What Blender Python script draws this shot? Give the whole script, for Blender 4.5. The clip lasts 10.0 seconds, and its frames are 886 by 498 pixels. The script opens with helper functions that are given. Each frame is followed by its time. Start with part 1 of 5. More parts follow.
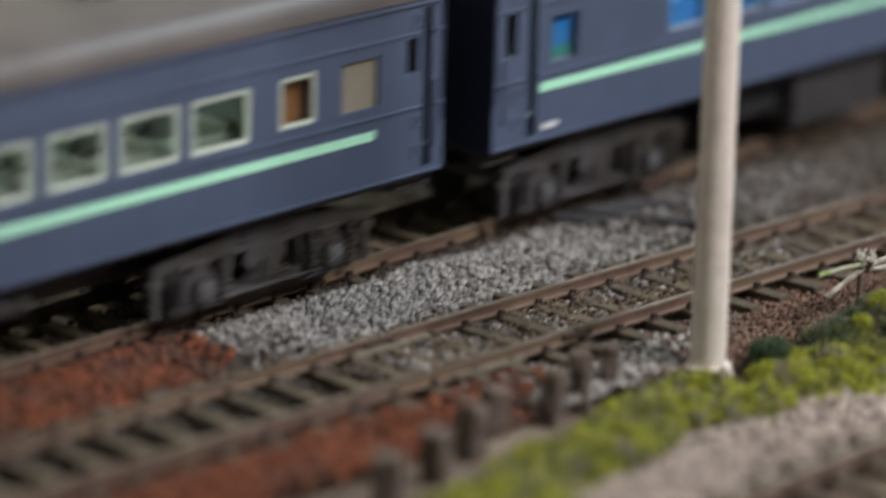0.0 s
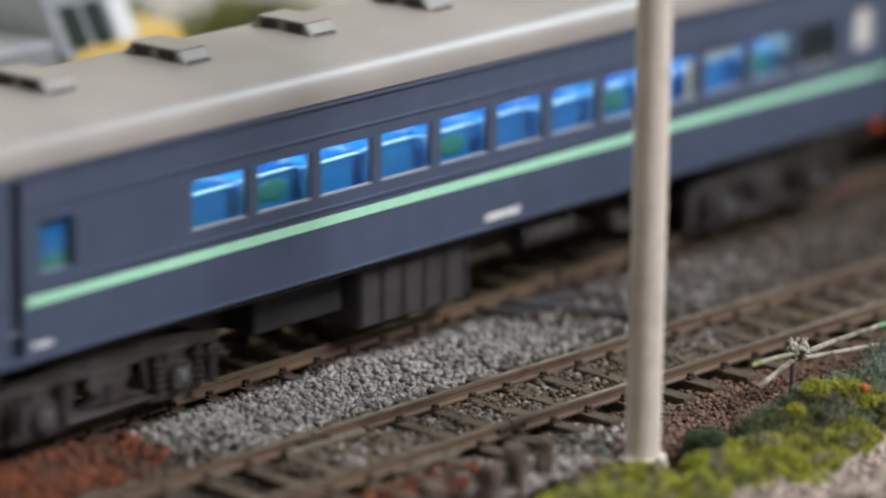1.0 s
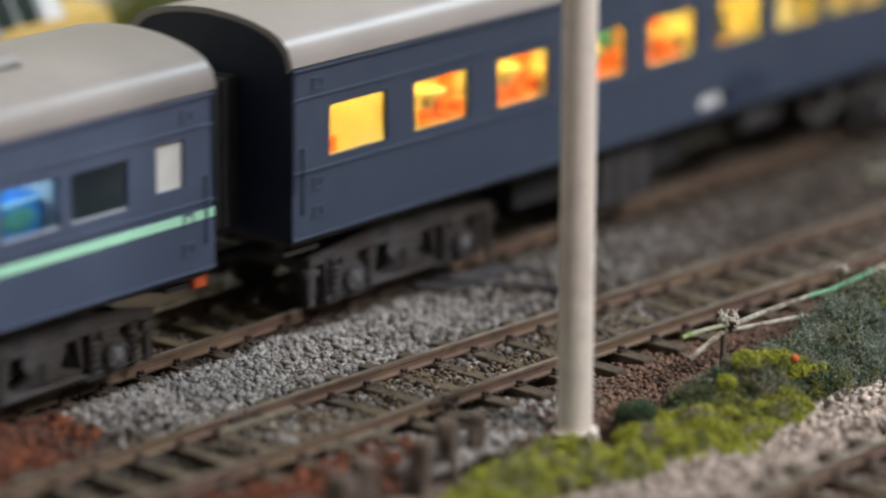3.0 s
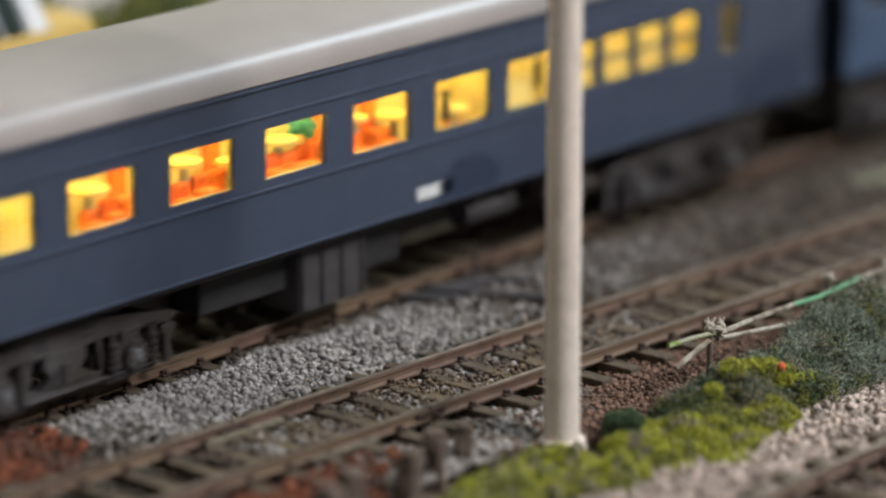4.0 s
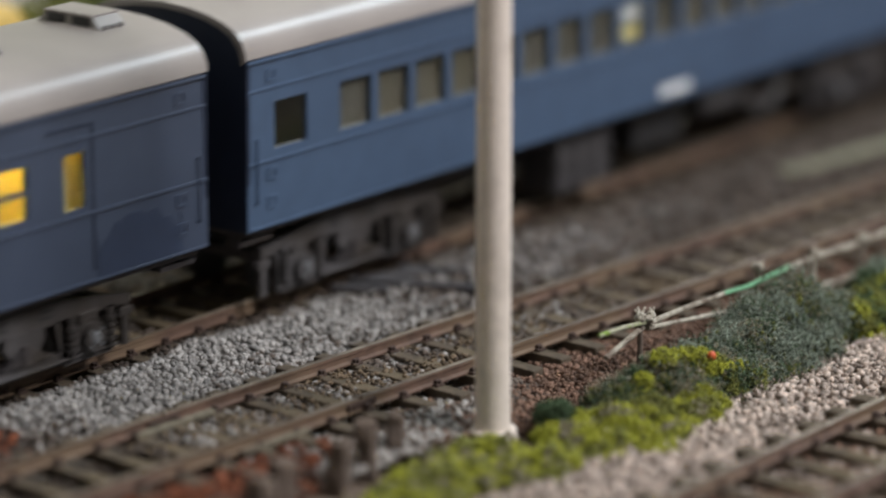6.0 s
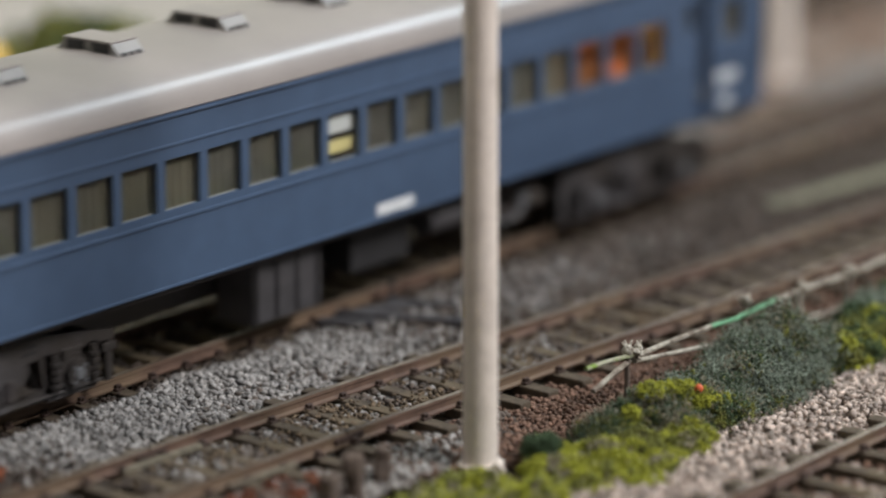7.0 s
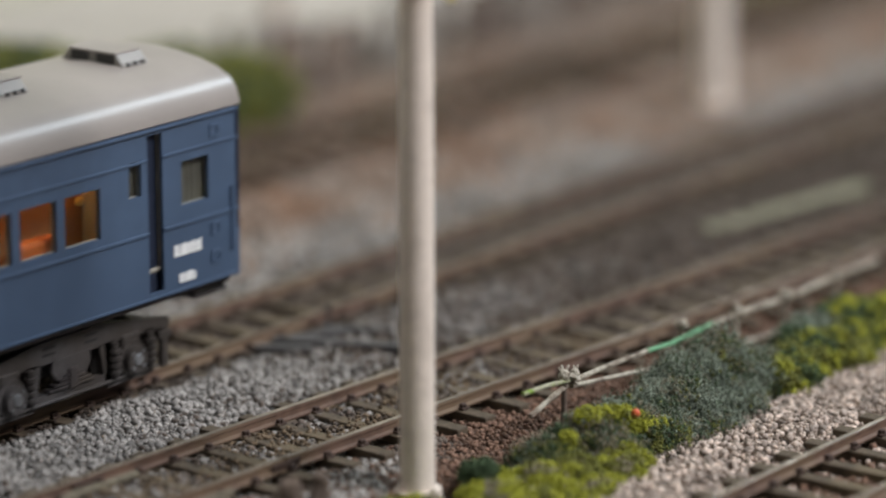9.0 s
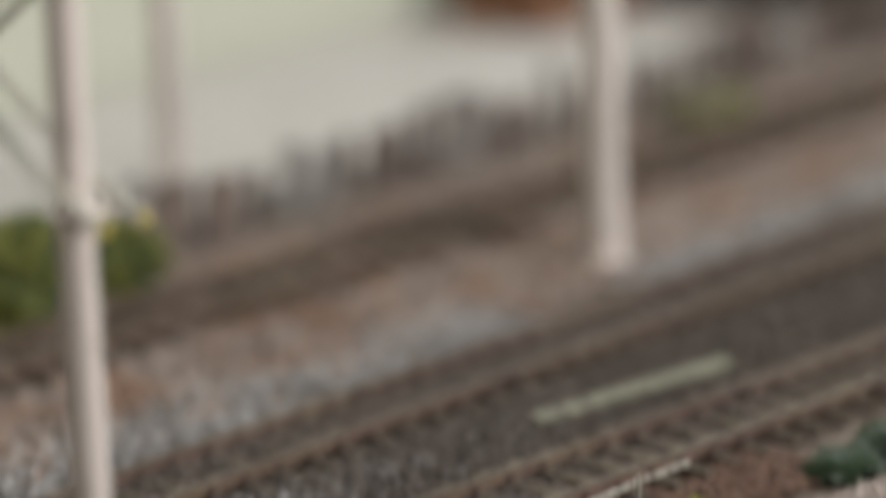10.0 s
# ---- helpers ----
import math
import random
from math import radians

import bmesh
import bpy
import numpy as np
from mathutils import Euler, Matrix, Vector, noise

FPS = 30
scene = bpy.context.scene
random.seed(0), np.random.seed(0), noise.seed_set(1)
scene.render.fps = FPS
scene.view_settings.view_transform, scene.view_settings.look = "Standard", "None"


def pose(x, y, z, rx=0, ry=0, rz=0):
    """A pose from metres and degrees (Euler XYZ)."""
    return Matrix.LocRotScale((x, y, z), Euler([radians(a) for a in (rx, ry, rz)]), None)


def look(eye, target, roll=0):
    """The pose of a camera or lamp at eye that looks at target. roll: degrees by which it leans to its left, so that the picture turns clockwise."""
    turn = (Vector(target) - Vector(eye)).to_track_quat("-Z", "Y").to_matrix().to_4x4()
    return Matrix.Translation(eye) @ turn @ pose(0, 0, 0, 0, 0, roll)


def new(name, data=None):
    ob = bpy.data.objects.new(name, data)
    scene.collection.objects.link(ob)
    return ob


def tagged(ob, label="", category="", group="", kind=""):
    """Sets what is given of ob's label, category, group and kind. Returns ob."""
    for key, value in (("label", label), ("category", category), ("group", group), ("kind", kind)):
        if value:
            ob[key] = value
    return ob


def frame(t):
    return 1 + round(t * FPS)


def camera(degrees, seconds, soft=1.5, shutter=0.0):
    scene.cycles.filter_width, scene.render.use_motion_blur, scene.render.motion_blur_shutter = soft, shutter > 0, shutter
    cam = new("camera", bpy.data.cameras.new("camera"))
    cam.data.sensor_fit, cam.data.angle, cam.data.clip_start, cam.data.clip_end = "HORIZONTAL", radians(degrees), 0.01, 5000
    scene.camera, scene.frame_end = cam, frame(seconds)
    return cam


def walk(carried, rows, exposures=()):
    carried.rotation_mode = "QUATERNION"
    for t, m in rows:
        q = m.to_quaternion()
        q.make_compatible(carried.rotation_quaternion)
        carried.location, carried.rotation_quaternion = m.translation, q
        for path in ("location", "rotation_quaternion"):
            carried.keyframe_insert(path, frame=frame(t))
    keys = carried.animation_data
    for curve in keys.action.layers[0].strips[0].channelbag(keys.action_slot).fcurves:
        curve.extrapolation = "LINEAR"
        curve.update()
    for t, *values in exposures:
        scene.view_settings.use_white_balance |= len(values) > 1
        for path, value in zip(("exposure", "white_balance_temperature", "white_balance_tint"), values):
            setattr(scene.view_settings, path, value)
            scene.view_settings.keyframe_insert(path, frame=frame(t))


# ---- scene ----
MM = 0.001


# ---- camera ----
def view(x, y, z, yaw, pitch, roll):
    """Camera pose from millimetres and degrees: heading from +x to +y, tilt down, roll."""
    a, b, c = radians(yaw), radians(pitch), radians(roll)
    fw = Vector((math.cos(a) * math.cos(b), math.sin(a) * math.cos(b), -math.sin(b)))
    r = Vector((math.sin(a), -math.cos(a), 0))
    u = r.cross(fw)
    right = math.cos(c) * r + math.sin(c) * u
    up = -math.sin(c) * r + math.cos(c) * u
    m = Matrix((right, up, -fw)).transposed().to_4x4()
    m.translation = Vector((x, y, z)) * MM
    return m


CAM = [
    (0, -386.7, -396.5, 171.8, 41.384, 16.573, 1.215),
    (0.5, -386.7, -396.5, 171.8, 40.504, 15.413, 0.880),
    (1, -386.7, -396.5, 171.8, 40.296, 15.052, 0.690),
    (1.5, -386.7, -396.5, 171.8, 40.068, 15.219, 0.390),
    (2, -386.7, -396.5, 171.8, 39.402, 14.993, 0.337),
    (2.5, -386.7, -396.5, 171.8, 39.075, 15.137, 0.340),
    (2.7, -386.7, -396.5, 171.8, 39.146, 15.424, 0.320),
    (3.8, -386.7, -396.5, 171.8, 38.984, 15.305, -0.050),
    (4, -386.7, -396.5, 171.8, 38.908, 15.265, -0.050),
    (4.5, -386.7, -396.5, 171.8, 38.575, 15.012, 0.130),
    (5, -386.7, -396.5, 171.8, 38.099, 15.378, 0.190),
    (5.5, -386.7, -396.5, 171.8, 37.943, 15.543, 0.120),
    (6, -386.7, -396.5, 171.8, 37.762, 15.415, 0.010),
    (6.2, -386.7, -396.5, 171.8, 37.730, 15.142, -0.030),
    (7.3, -386.7, -396.5, 171.8, 37.444, 14.884, -0.150),
    (7.5, -386.7, -396.5, 171.8, 37.319, 14.902, -0.170),
    (8, -386.7, -396.5, 171.8, 36.970, 14.810, -0.250),
    (8.5, -386.7, -396.5, 171.8, 36.728, 14.728, -0.350),
    (9, -386.7, -396.5, 171.8, 36.500, 14.476, -0.120),
    (9.3, -386.0, -394.9, 174.3, 36.537, 14.256, -0.802),
    (9.5, -378.0, -395.4, 180.0, 36.808, 14.167, -0.935),
    (9.6, -367.0, -395.2, 188.4, 36.950, 14.723, 0.939),
    (9.8, -333.0, -413.4, 189.4, 38.118, 14.863, 1.250),
    (10, -298.1, -432.1, 190.1, 40.607, 14.000, -1.941),
]
cam = camera(13.977, 10.0, 2.1, 0.5)
cam.data.dof.use_dof = True
cam.data.dof.focus_distance = 0.584
cam.data.dof.aperture_fstop = 7.0
walk(cam, [(row[0], view(*row[1:])) for row in CAM], [(0.0, 0.0), (9.1, 0.0), (9.5, -0.12), (10.0, -0.12)])

# ---- light: an indoor layout under soft unseen area lamps ----
scene.view_settings.exposure = 0.0
world = bpy.data.worlds.new("room_light")
scene.world = world
world.use_nodes = True
wbg = world.node_tree.nodes["Background"]
wbg.inputs[0].default_value = (0.86, 0.92, 1.0, 1)
wbg.inputs[1].default_value = 0.35


def area_lamp(name, x, y, z, tx, ty, tz, w, h, watts, color):
    data = bpy.data.lights.new(name, "AREA")
    data.shape, data.size, data.size_y, data.energy, data.color = "RECTANGLE", w, h, watts, color
    ob = new(name, data)
    ob.matrix_world = look((x, y, z), (tx, ty, tz))
    return ob


# unseen key lamp, front right
area_lamp("unseen_lamp", 0.35, -1.0, 1.0, 0.05, -0.05, 0, 0.40, 0.36, 18.6, (1.0, 0.98, 0.975))
# unseen cool lamp to the east, added for the roof shoulder highlight
area_lamp("unseen_lamp", 1.45, -0.34, 1.10, 0.1, -0.05, 0, 0.30, 0.24, 11.5, (0.76, 0.90, 1.0))
# unseen weak fill lamp added overhead
area_lamp("unseen_lamp", -0.1, -0.35, 1.3, 0.1, -0.05, 0, 0.9, 0.6, 2.2, (0.86, 0.93, 1.0))


# ---- materials ----
def mat(name, color, rough=0.6, metal=0.0, vary=0.25, scale=250.0, bump=0.15, second=None, amount=0.4, coat=0.0, island=0.0, bscale=None):
    m = bpy.data.materials.new(name)
    m.use_nodes = True
    nt = m.node_tree
    b = nt.nodes["Principled BSDF"]
    tc = nt.nodes.new("ShaderNodeTexCoord")
    n1 = nt.nodes.new("ShaderNodeTexNoise")
    n1.inputs["Scale"].default_value = scale
    n1.inputs["Detail"].default_value = 6
    n2 = nt.nodes.new("ShaderNodeTexNoise")
    n2.inputs["Scale"].default_value = scale * 0.13
    n2.inputs["Detail"].default_value = 3
    for n in (n1, n2):
        nt.links.new(tc.outputs["Object"], n.inputs["Vector"])
    ramp = nt.nodes.new("ShaderNodeValToRGB")
    lo = [c * (1 - vary) for c in color]
    hi = [min(1, c * (1 + vary)) for c in color]
    ramp.color_ramp.elements[0].position, ramp.color_ramp.elements[0].color = 0.3, (*lo, 1)
    ramp.color_ramp.elements[1].position, ramp.color_ramp.elements[1].color = 0.7, (*hi, 1)
    nt.links.new(n1.outputs["Fac"], ramp.inputs["Fac"])
    out = ramp.outputs["Color"]
    if second:
        mix = nt.nodes.new("ShaderNodeMixRGB")
        r2 = nt.nodes.new("ShaderNodeValToRGB")
        r2.color_ramp.elements[0].position = 0.62 - amount * 0.4
        r2.color_ramp.elements[1].position = 0.78 - amount * 0.4
        nt.links.new(n2.outputs["Fac"], r2.inputs["Fac"])
        nt.links.new(r2.outputs["Color"], mix.inputs["Fac"])
        nt.links.new(out, mix.inputs["Color1"])
        mix.inputs["Color2"].default_value = (*second, 1)
        out = mix.outputs["Color"]
    if island:
        geo = nt.nodes.new("ShaderNodeNewGeometry")
        hsv = nt.nodes.new("ShaderNodeHueSaturation")
        mr = nt.nodes.new("ShaderNodeMapRange")
        mr.inputs["To Min"].default_value = 1 - island
        mr.inputs["To Max"].default_value = 1 + island
        nt.links.new(geo.outputs["Random Per Island"], mr.inputs["Value"])
        nt.links.new(mr.outputs["Result"], hsv.inputs["Value"])
        nt.links.new(out, hsv.inputs["Color"])
        out = hsv.outputs["Color"]
    nt.links.new(out, b.inputs["Base Color"])
    b.inputs["Roughness"].default_value = rough
    b.inputs["Metallic"].default_value = metal
    b.inputs["Coat Weight"].default_value = coat
    if bump:
        bp = nt.nodes.new("ShaderNodeBump")
        bp.inputs["Strength"].default_value = bump
        bp.inputs["Distance"].default_value = 0.0004
        nb = n1
        if bscale:
            nb = nt.nodes.new("ShaderNodeTexNoise")
            nb.inputs["Scale"].default_value = bscale
            nb.inputs["Detail"].default_value = 4
            nt.links.new(tc.outputs["Object"], nb.inputs["Vector"])
        nt.links.new(nb.outputs["Fac"], bp.inputs["Height"])
        nt.links.new(bp.outputs["Normal"], b.inputs["Normal"])
    return m


def glow(name, color, strength):
    m = bpy.data.materials.new(name)
    m.use_nodes = True
    b = m.node_tree.nodes["Principled BSDF"]
    b.inputs["Base Color"].default_value = (*color, 1)
    b.inputs["Emission Color"].default_value = (*color, 1)
    b.inputs["Emission Strength"].default_value = strength
    return m


def pane_mat(name, tint, rough=0.05):
    m = bpy.data.materials.new(name)
    m.use_nodes = True
    nt = m.node_tree
    b = nt.nodes["Principled BSDF"]
    nt.nodes.remove(b)
    tr = nt.nodes.new("ShaderNodeBsdfTransparent")
    tr.inputs["Color"].default_value = (*tint, 1)
    gl = nt.nodes.new("ShaderNodeBsdfGlossy")
    gl.inputs["Roughness"].default_value = rough
    mx = nt.nodes.new("ShaderNodeMixShader")
    mx.inputs["Fac"].default_value = 0.06
    nt.links.new(tr.outputs["BSDF"], mx.inputs[1])
    nt.links.new(gl.outputs["BSDF"], mx.inputs[2])
    nt.links.new(mx.outputs["Shader"], nt.nodes["Material Output"].inputs["Surface"])
    return m


NAVY = mat("navy_coach_paint", (0.086, 0.112, 0.182), 0.40, 0, 0.07, 220, 0.05, (0.072, 0.095, 0.156), 0.4)
NAVYDARK = mat("dark_navy_coach_paint", (0.055, 0.072, 0.113), 0.40, 0, 0.07, 220, 0.05, (0.047, 0.062, 0.100), 0.4)
BLUE = mat("blue_coach_paint", (0.067, 0.106, 0.180), 0.42, 0, 0.07, 220, 0.06, (0.057, 0.090, 0.154), 0.4)
PATCH = mat("fresh_blue_paint", (0.033, 0.046, 0.082), 0.35, 0, 0.08, 300, 0.02)
# navy darkened to hold the shade of door recesses and coach ends; also seams
SHADOWBLUE = mat("shaded_navy", (0.015, 0.022, 0.045), 0.5, 0, 0.1, 300, 0.03)
MINT = mat("mint_green_band", (0.50, 0.94, 0.70), 0.4, 0, 0.05, 500, 0.03)
ROOF = mat("grey_roof_paint", (0.340, 0.306, 0.290), 0.35, 0, 0.06, 90, 0.05, (0.265, 0.245, 0.232), 0.36, bscale=900)
ROOFDARK = mat("sooty_grey_roof_paint", (0.108, 0.094, 0.090), 0.44, 0, 0.12, 90, 0.05, (0.14, 0.12, 0.112), 0.3, bscale=900)
VENT = mat("vent_grey", (0.29, 0.27, 0.255), 0.5, 0, 0.1, 300, 0.05)
BLACK = mat("black_plastic", (0.028, 0.027, 0.029), 0.55, 0, 0.2, 300, 0.1)
GEAR = mat("dusty_black_gear", (0.052, 0.046, 0.049), 0.38, 0, 0.3, 400, 0.25, (0.060, 0.050, 0.043), 0.35)
BOXGREY = mat("dark_grey_boxes", (0.062, 0.058, 0.062), 0.55, 0, 0.2, 300, 0.15)
BOGIEGREY = mat("dusty_grey_bogie_frame", (0.078, 0.073, 0.076), 0.42, 0, 0.3, 500, 0.35, (0.050, 0.043, 0.040), 0.42)
BRIGHT = mat("bare_grey_metal", (0.26, 0.265, 0.28), 0.35, 0.5, 0.3, 400, 0.2)
STEEL = mat("wheel_steel", (0.10, 0.095, 0.092), 0.4, 0.7, 0.2, 300, 0.1)
WHITE = mat("white_lettering", (0.86, 0.87, 0.88), 0.5, 0, 0.1, 900, 0.05)
CURTAIN = mat("white_curtain", (0.72, 0.72, 0.70), 0.8, 0, 0.05, 300, 0.1)
FRAMEWHITE = mat("cream_window_frame", (0.72, 0.79, 0.68), 0.5, 0, 0.08, 400, 0.05)
SEATBLUE = mat("bright_blue_seat", (0.016, 0.22, 0.62), 0.5, 0, 0.15, 300, 0.05, (0.02, 0.30, 0.55), 0.3)
TEALGREEN = mat("teal_green", (0.035, 0.27, 0.25), 0.55, 0, 0.12, 300, 0.05)
SEATORANGE = mat("orange_seat", (0.90, 0.20, 0.025), 0.55, 0, 0.15, 300, 0.05)
SEATGREY = mat("pale_grey_green_seat", (0.20, 0.235, 0.19), 0.6, 0, 0.15, 300, 0.05)
BLINDGREY = mat("grey_olive_curtain", (0.19, 0.18, 0.15), 0.8, 0, 0.25, 260, 0.1, (0.25, 0.22, 0.15), 0.4)
BLINDTAN = mat("tan_blind", (0.27, 0.24, 0.19), 0.8, 0, 0.08, 300, 0.1)
RUSTSEAT = mat("rust_orange_seat", (0.50, 0.12, 0.02), 0.6, 0, 0.2, 300, 0.05)
SEATBROWN = mat("brown_seat", (0.20, 0.07, 0.025), 0.6, 0, 0.15, 300, 0.05)
CREAM = mat("cream_interior", (0.80, 0.68, 0.30), 0.6, 0, 0.08, 300, 0.05)
TEALIN = mat("dim_teal_interior", (0.13, 0.175, 0.165), 0.7, 0, 0.12, 300, 0.05)
PALEBLUE = mat("pale_blue_interior", (0.45, 0.55, 0.62), 0.6, 0, 0.08, 300, 0.05)
GREYIN = mat("grey_interior", (0.42, 0.40, 0.35), 0.7, 0, 0.1, 300, 0.05)
WOODIN = mat("brown_wood_interior", (0.30, 0.12, 0.03), 0.6, 0, 0.15, 300, 0.05)
TABLE = mat("yellow_table", (0.85, 0.66, 0.22), 0.5, 0, 0.06, 300, 0.05)
RED = mat("red_paint", (0.6, 0.10, 0.03), 0.5, 0, 0.15, 300, 0.05)
LAMP_COOL = glow("cool_led_bar", (0.80, 0.95, 1.0), 19.0)
LAMP_WARM = glow("warm_led_bar", (1.0, 0.86, 0.40), 27.0)
LAMP_ORANGE = glow("orange_led_bar", (1.0, 0.55, 0.16), 12.0)
LAMP_PALE = glow("pale_led_bar", (0.90, 1.0, 0.90), 6.0)
PANE = pane_mat("clear_pane", (0.93, 0.95, 0.95))
RAILSIDE = mat("rusty_rail", (0.135, 0.082, 0.060), 0.7, 0.1, 0.3, 350, 0.3, (0.17, 0.115, 0.075), 0.42)
RAILHEAD = mat("worn_rail_head", (0.24, 0.20, 0.155), 0.36, 0.25, 0.3, 300, 0.08, (0.12, 0.092, 0.068), 0.42)
SLEEPER = mat("weathered_sleeper", (0.086, 0.064, 0.043), 0.85, 0, 0.35, 600, 0.5, (0.125, 0.094, 0.058), 0.42)
CHAIR = mat("rusty_chair", (0.060, 0.036, 0.028), 0.75, 0.1, 0.3, 500, 0.3)
STONE_GREY = mat("grey_ballast", (0.295, 0.276, 0.262), 0.9, 0, 0.25, 900, 0.4, None, 0, 0, 0.5)
STONE_DARK = mat("brown_grey_ballast", (0.102, 0.079, 0.065), 0.9, 0, 0.3, 900, 0.4, None, 0, 0, 0.5)
STONE_RED = mat("rust_red_ballast", (0.150, 0.042, 0.016), 0.9, 0, 0.35, 900, 0.4, (0.085, 0.034, 0.020), 0.35, 0, 0.55)
STONE_DEEP = mat("dark_dirt_and_shade_ballast", (0.055, 0.040, 0.031), 0.9, 0, 0.3, 900, 0.4, None, 0, 0, 0.5)
PALEWOOD = mat("pale_grey_wood", (0.30, 0.27, 0.245), 0.9, 0, 0.25, 500, 0.5, (0.22, 0.19, 0.165), 0.4)
STONE_RUST = mat("rusty_brown_ballast", (0.175, 0.102, 0.072), 0.9, 0, 0.3, 900, 0.4, None, 0, 0, 0.5)
STONE_PALE = mat("pale_pink_gravel", (0.45, 0.365, 0.315), 0.65, 0, 0.25, 900, 0.4, None, 0, 0, 0.62)
STONE_TAN = mat("tan_ballast", (0.31, 0.245, 0.205), 0.9, 0, 0.3, 500, 0.4, (0.28, 0.175, 0.12), 0.4, 0, 0.35)
PALEPLANK = mat("pale_green_plank", (0.25, 0.245, 0.17), 0.8, 0, 0.15, 300, 0.2)
JOINTBAR = mat("weathered_joint_bar", (0.165, 0.145, 0.105), 0.8, 0, 0.3, 500, 0.3, (0.10, 0.075, 0.055), 0.4)
SILLPALE = mat("pale_highlight_grey", (0.42, 0.46, 0.50), 0.5, 0, 0.1, 300, 0.05)
PIPING = mat("pale_blue_piping", (0.42, 0.80, 0.95), 0.5, 0, 0.1, 300, 0.05)
MOSSDIRT = mat("tan_mossy_dirt", (0.140, 0.100, 0.064), 0.95, 0, 0.35, 900, 0.4, None, 0, 0, 0.5)
SOIL = mat("brown_soil", (0.135, 0.098, 0.075), 0.95, 0, 0.35, 700, 0.6, (0.22, 0.17, 0.13), 0.4)
PALE = mat("pale_pavement", (0.50, 0.455, 0.41), 0.9, 0, 0.1, 120, 0.2)
CONCRETE = mat("beige_concrete_pole", (0.80, 0.71, 0.645), 0.5, 0, 0.10, 1500, 0.3, (0.68, 0.60, 0.545), 0.32)
PALEROD = mat("pale_cream_rod", (0.50, 0.475, 0.39), 0.5, 0, 0.12, 300, 0.1)
INSUL = mat("yellow_insulator", (0.62, 0.48, 0.12), 0.4, 0, 0.15, 300, 0.1)
WOOD = mat("grey_weathered_wood", (0.115, 0.085, 0.07), 0.9, 0, 0.35, 500, 0.6, (0.20, 0.15, 0.12), 0.4)
TWIG = mat("pale_twig", (0.42, 0.385, 0.32), 0.7, 0, 0.4, 2600, 0.6, (0.17, 0.13, 0.10), 0.36)
MOSSTWIG = mat("mossy_twig", (0.36, 0.35, 0.26), 0.8, 0, 0.35, 3200, 0.5, (0.20, 0.30, 0.05), 0.3)
TWIGGREEN = mat("green_painted_twig", (0.15, 0.36, 0.20), 0.7, 0, 0.35, 2000, 0.5, (0.34, 0.34, 0.26), 0.22)
FLOCK_LIME = mat("lime_flock", (0.29, 0.30, 0.028), 0.95, 0, 0.3, 900, 0.5, None, 0, 0, 0.2)
FLOCK_OLIVE = mat("olive_flock", (0.15, 0.155, 0.032), 0.95, 0, 0.3, 900, 0.5, None, 0, 0, 0.2)
FLOCK_DARK = mat("dark_green_flock", (0.052, 0.086, 0.040), 0.95, 0, 0.3, 900, 0.5, None, 0, 0, 0.2)
FLOCK_SAGE = mat("blue_green_flock", (0.205, 0.240, 0.190), 0.95, 0, 0.3, 900, 0.5, None, 0, 0, 0.2)
FLOCK_DRY = mat("dry_brown_flock", (0.235, 0.205, 0.145), 0.95, 0, 0.3, 900, 0.5, None, 0, 0, 0.2)
SILVER = mat("silver_paint", (0.55, 0.57, 0.60), 0.3, 0.5, 0.08, 200, 0.05)
YELLOW = mat("ochre_yellow_paint", (0.62, 0.42, 0.12), 0.5, 0, 0.1, 200, 0.05)
DARKGLASS = mat("dark_glass", (0.03, 0.045, 0.04), 0.1, 0, 0.1, 200, 0.0)
WALLCREAM = mat("cream_room_wall", (0.60, 0.59, 0.475), 0.9, 0, 0.05, 4, 0.05)
WALLROOM = mat("room_wall", (0.21, 0.213, 0.222), 0.9, 0, 0.05, 4, 0.05)
BROWNWALL = mat("brown_shed_wall", (0.22, 0.10, 0.05), 0.8, 0, 0.2, 120, 0.2)
DARKSHED = mat("dark_shed_wall", (0.05, 0.04, 0.035), 0.8, 0, 0.2, 120, 0.2)


# ---- mesh helpers, in millimetres ----
def part(name, bm, material, parent=None, label="", smooth=False):
    me = bpy.data.meshes.new(name)
    bmesh.ops.scale(bm, vec=(MM, MM, MM), verts=bm.verts)
    bmesh.ops.recalc_face_normals(bm, faces=bm.faces)
    bm.to_mesh(me)
    bm.free()
    for p in me.polygons:
        p.use_smooth = smooth
    if smooth:
        me.set_sharp_from_angle(angle=radians(40))
    me.materials.append(material)
    ob = new(name, me)
    if parent is not None:
        ob.parent = parent
    if label:
        ob["label"] = label
    return ob


def thing(name, label, category, group="", kind="", at=(0, 0, 0), rz=0):
    e = new(name)
    e.empty_display_size = 0.01
    e.matrix_basis = pose(at[0] * MM, at[1] * MM, at[2] * MM, 0, 0, rz)
    return tagged(e, label, category, group, kind)


def box(bm, x0, x1, y0, y1, z0, z1, bevel=0.0):
    r = bmesh.ops.create_cube(bm, size=1, matrix=Matrix.Translation(((x0 + x1) / 2, (y0 + y1) / 2, (z0 + z1) / 2)) @ Matrix.Diagonal((x1 - x0, y1 - y0, z1 - z0, 1)))
    if bevel:
        es = list({e for v in r["verts"] for e in v.link_edges})
        bmesh.ops.bevel(bm, geom=es, offset=bevel, segments=2, affect="EDGES", profile=0.5)
    return bm


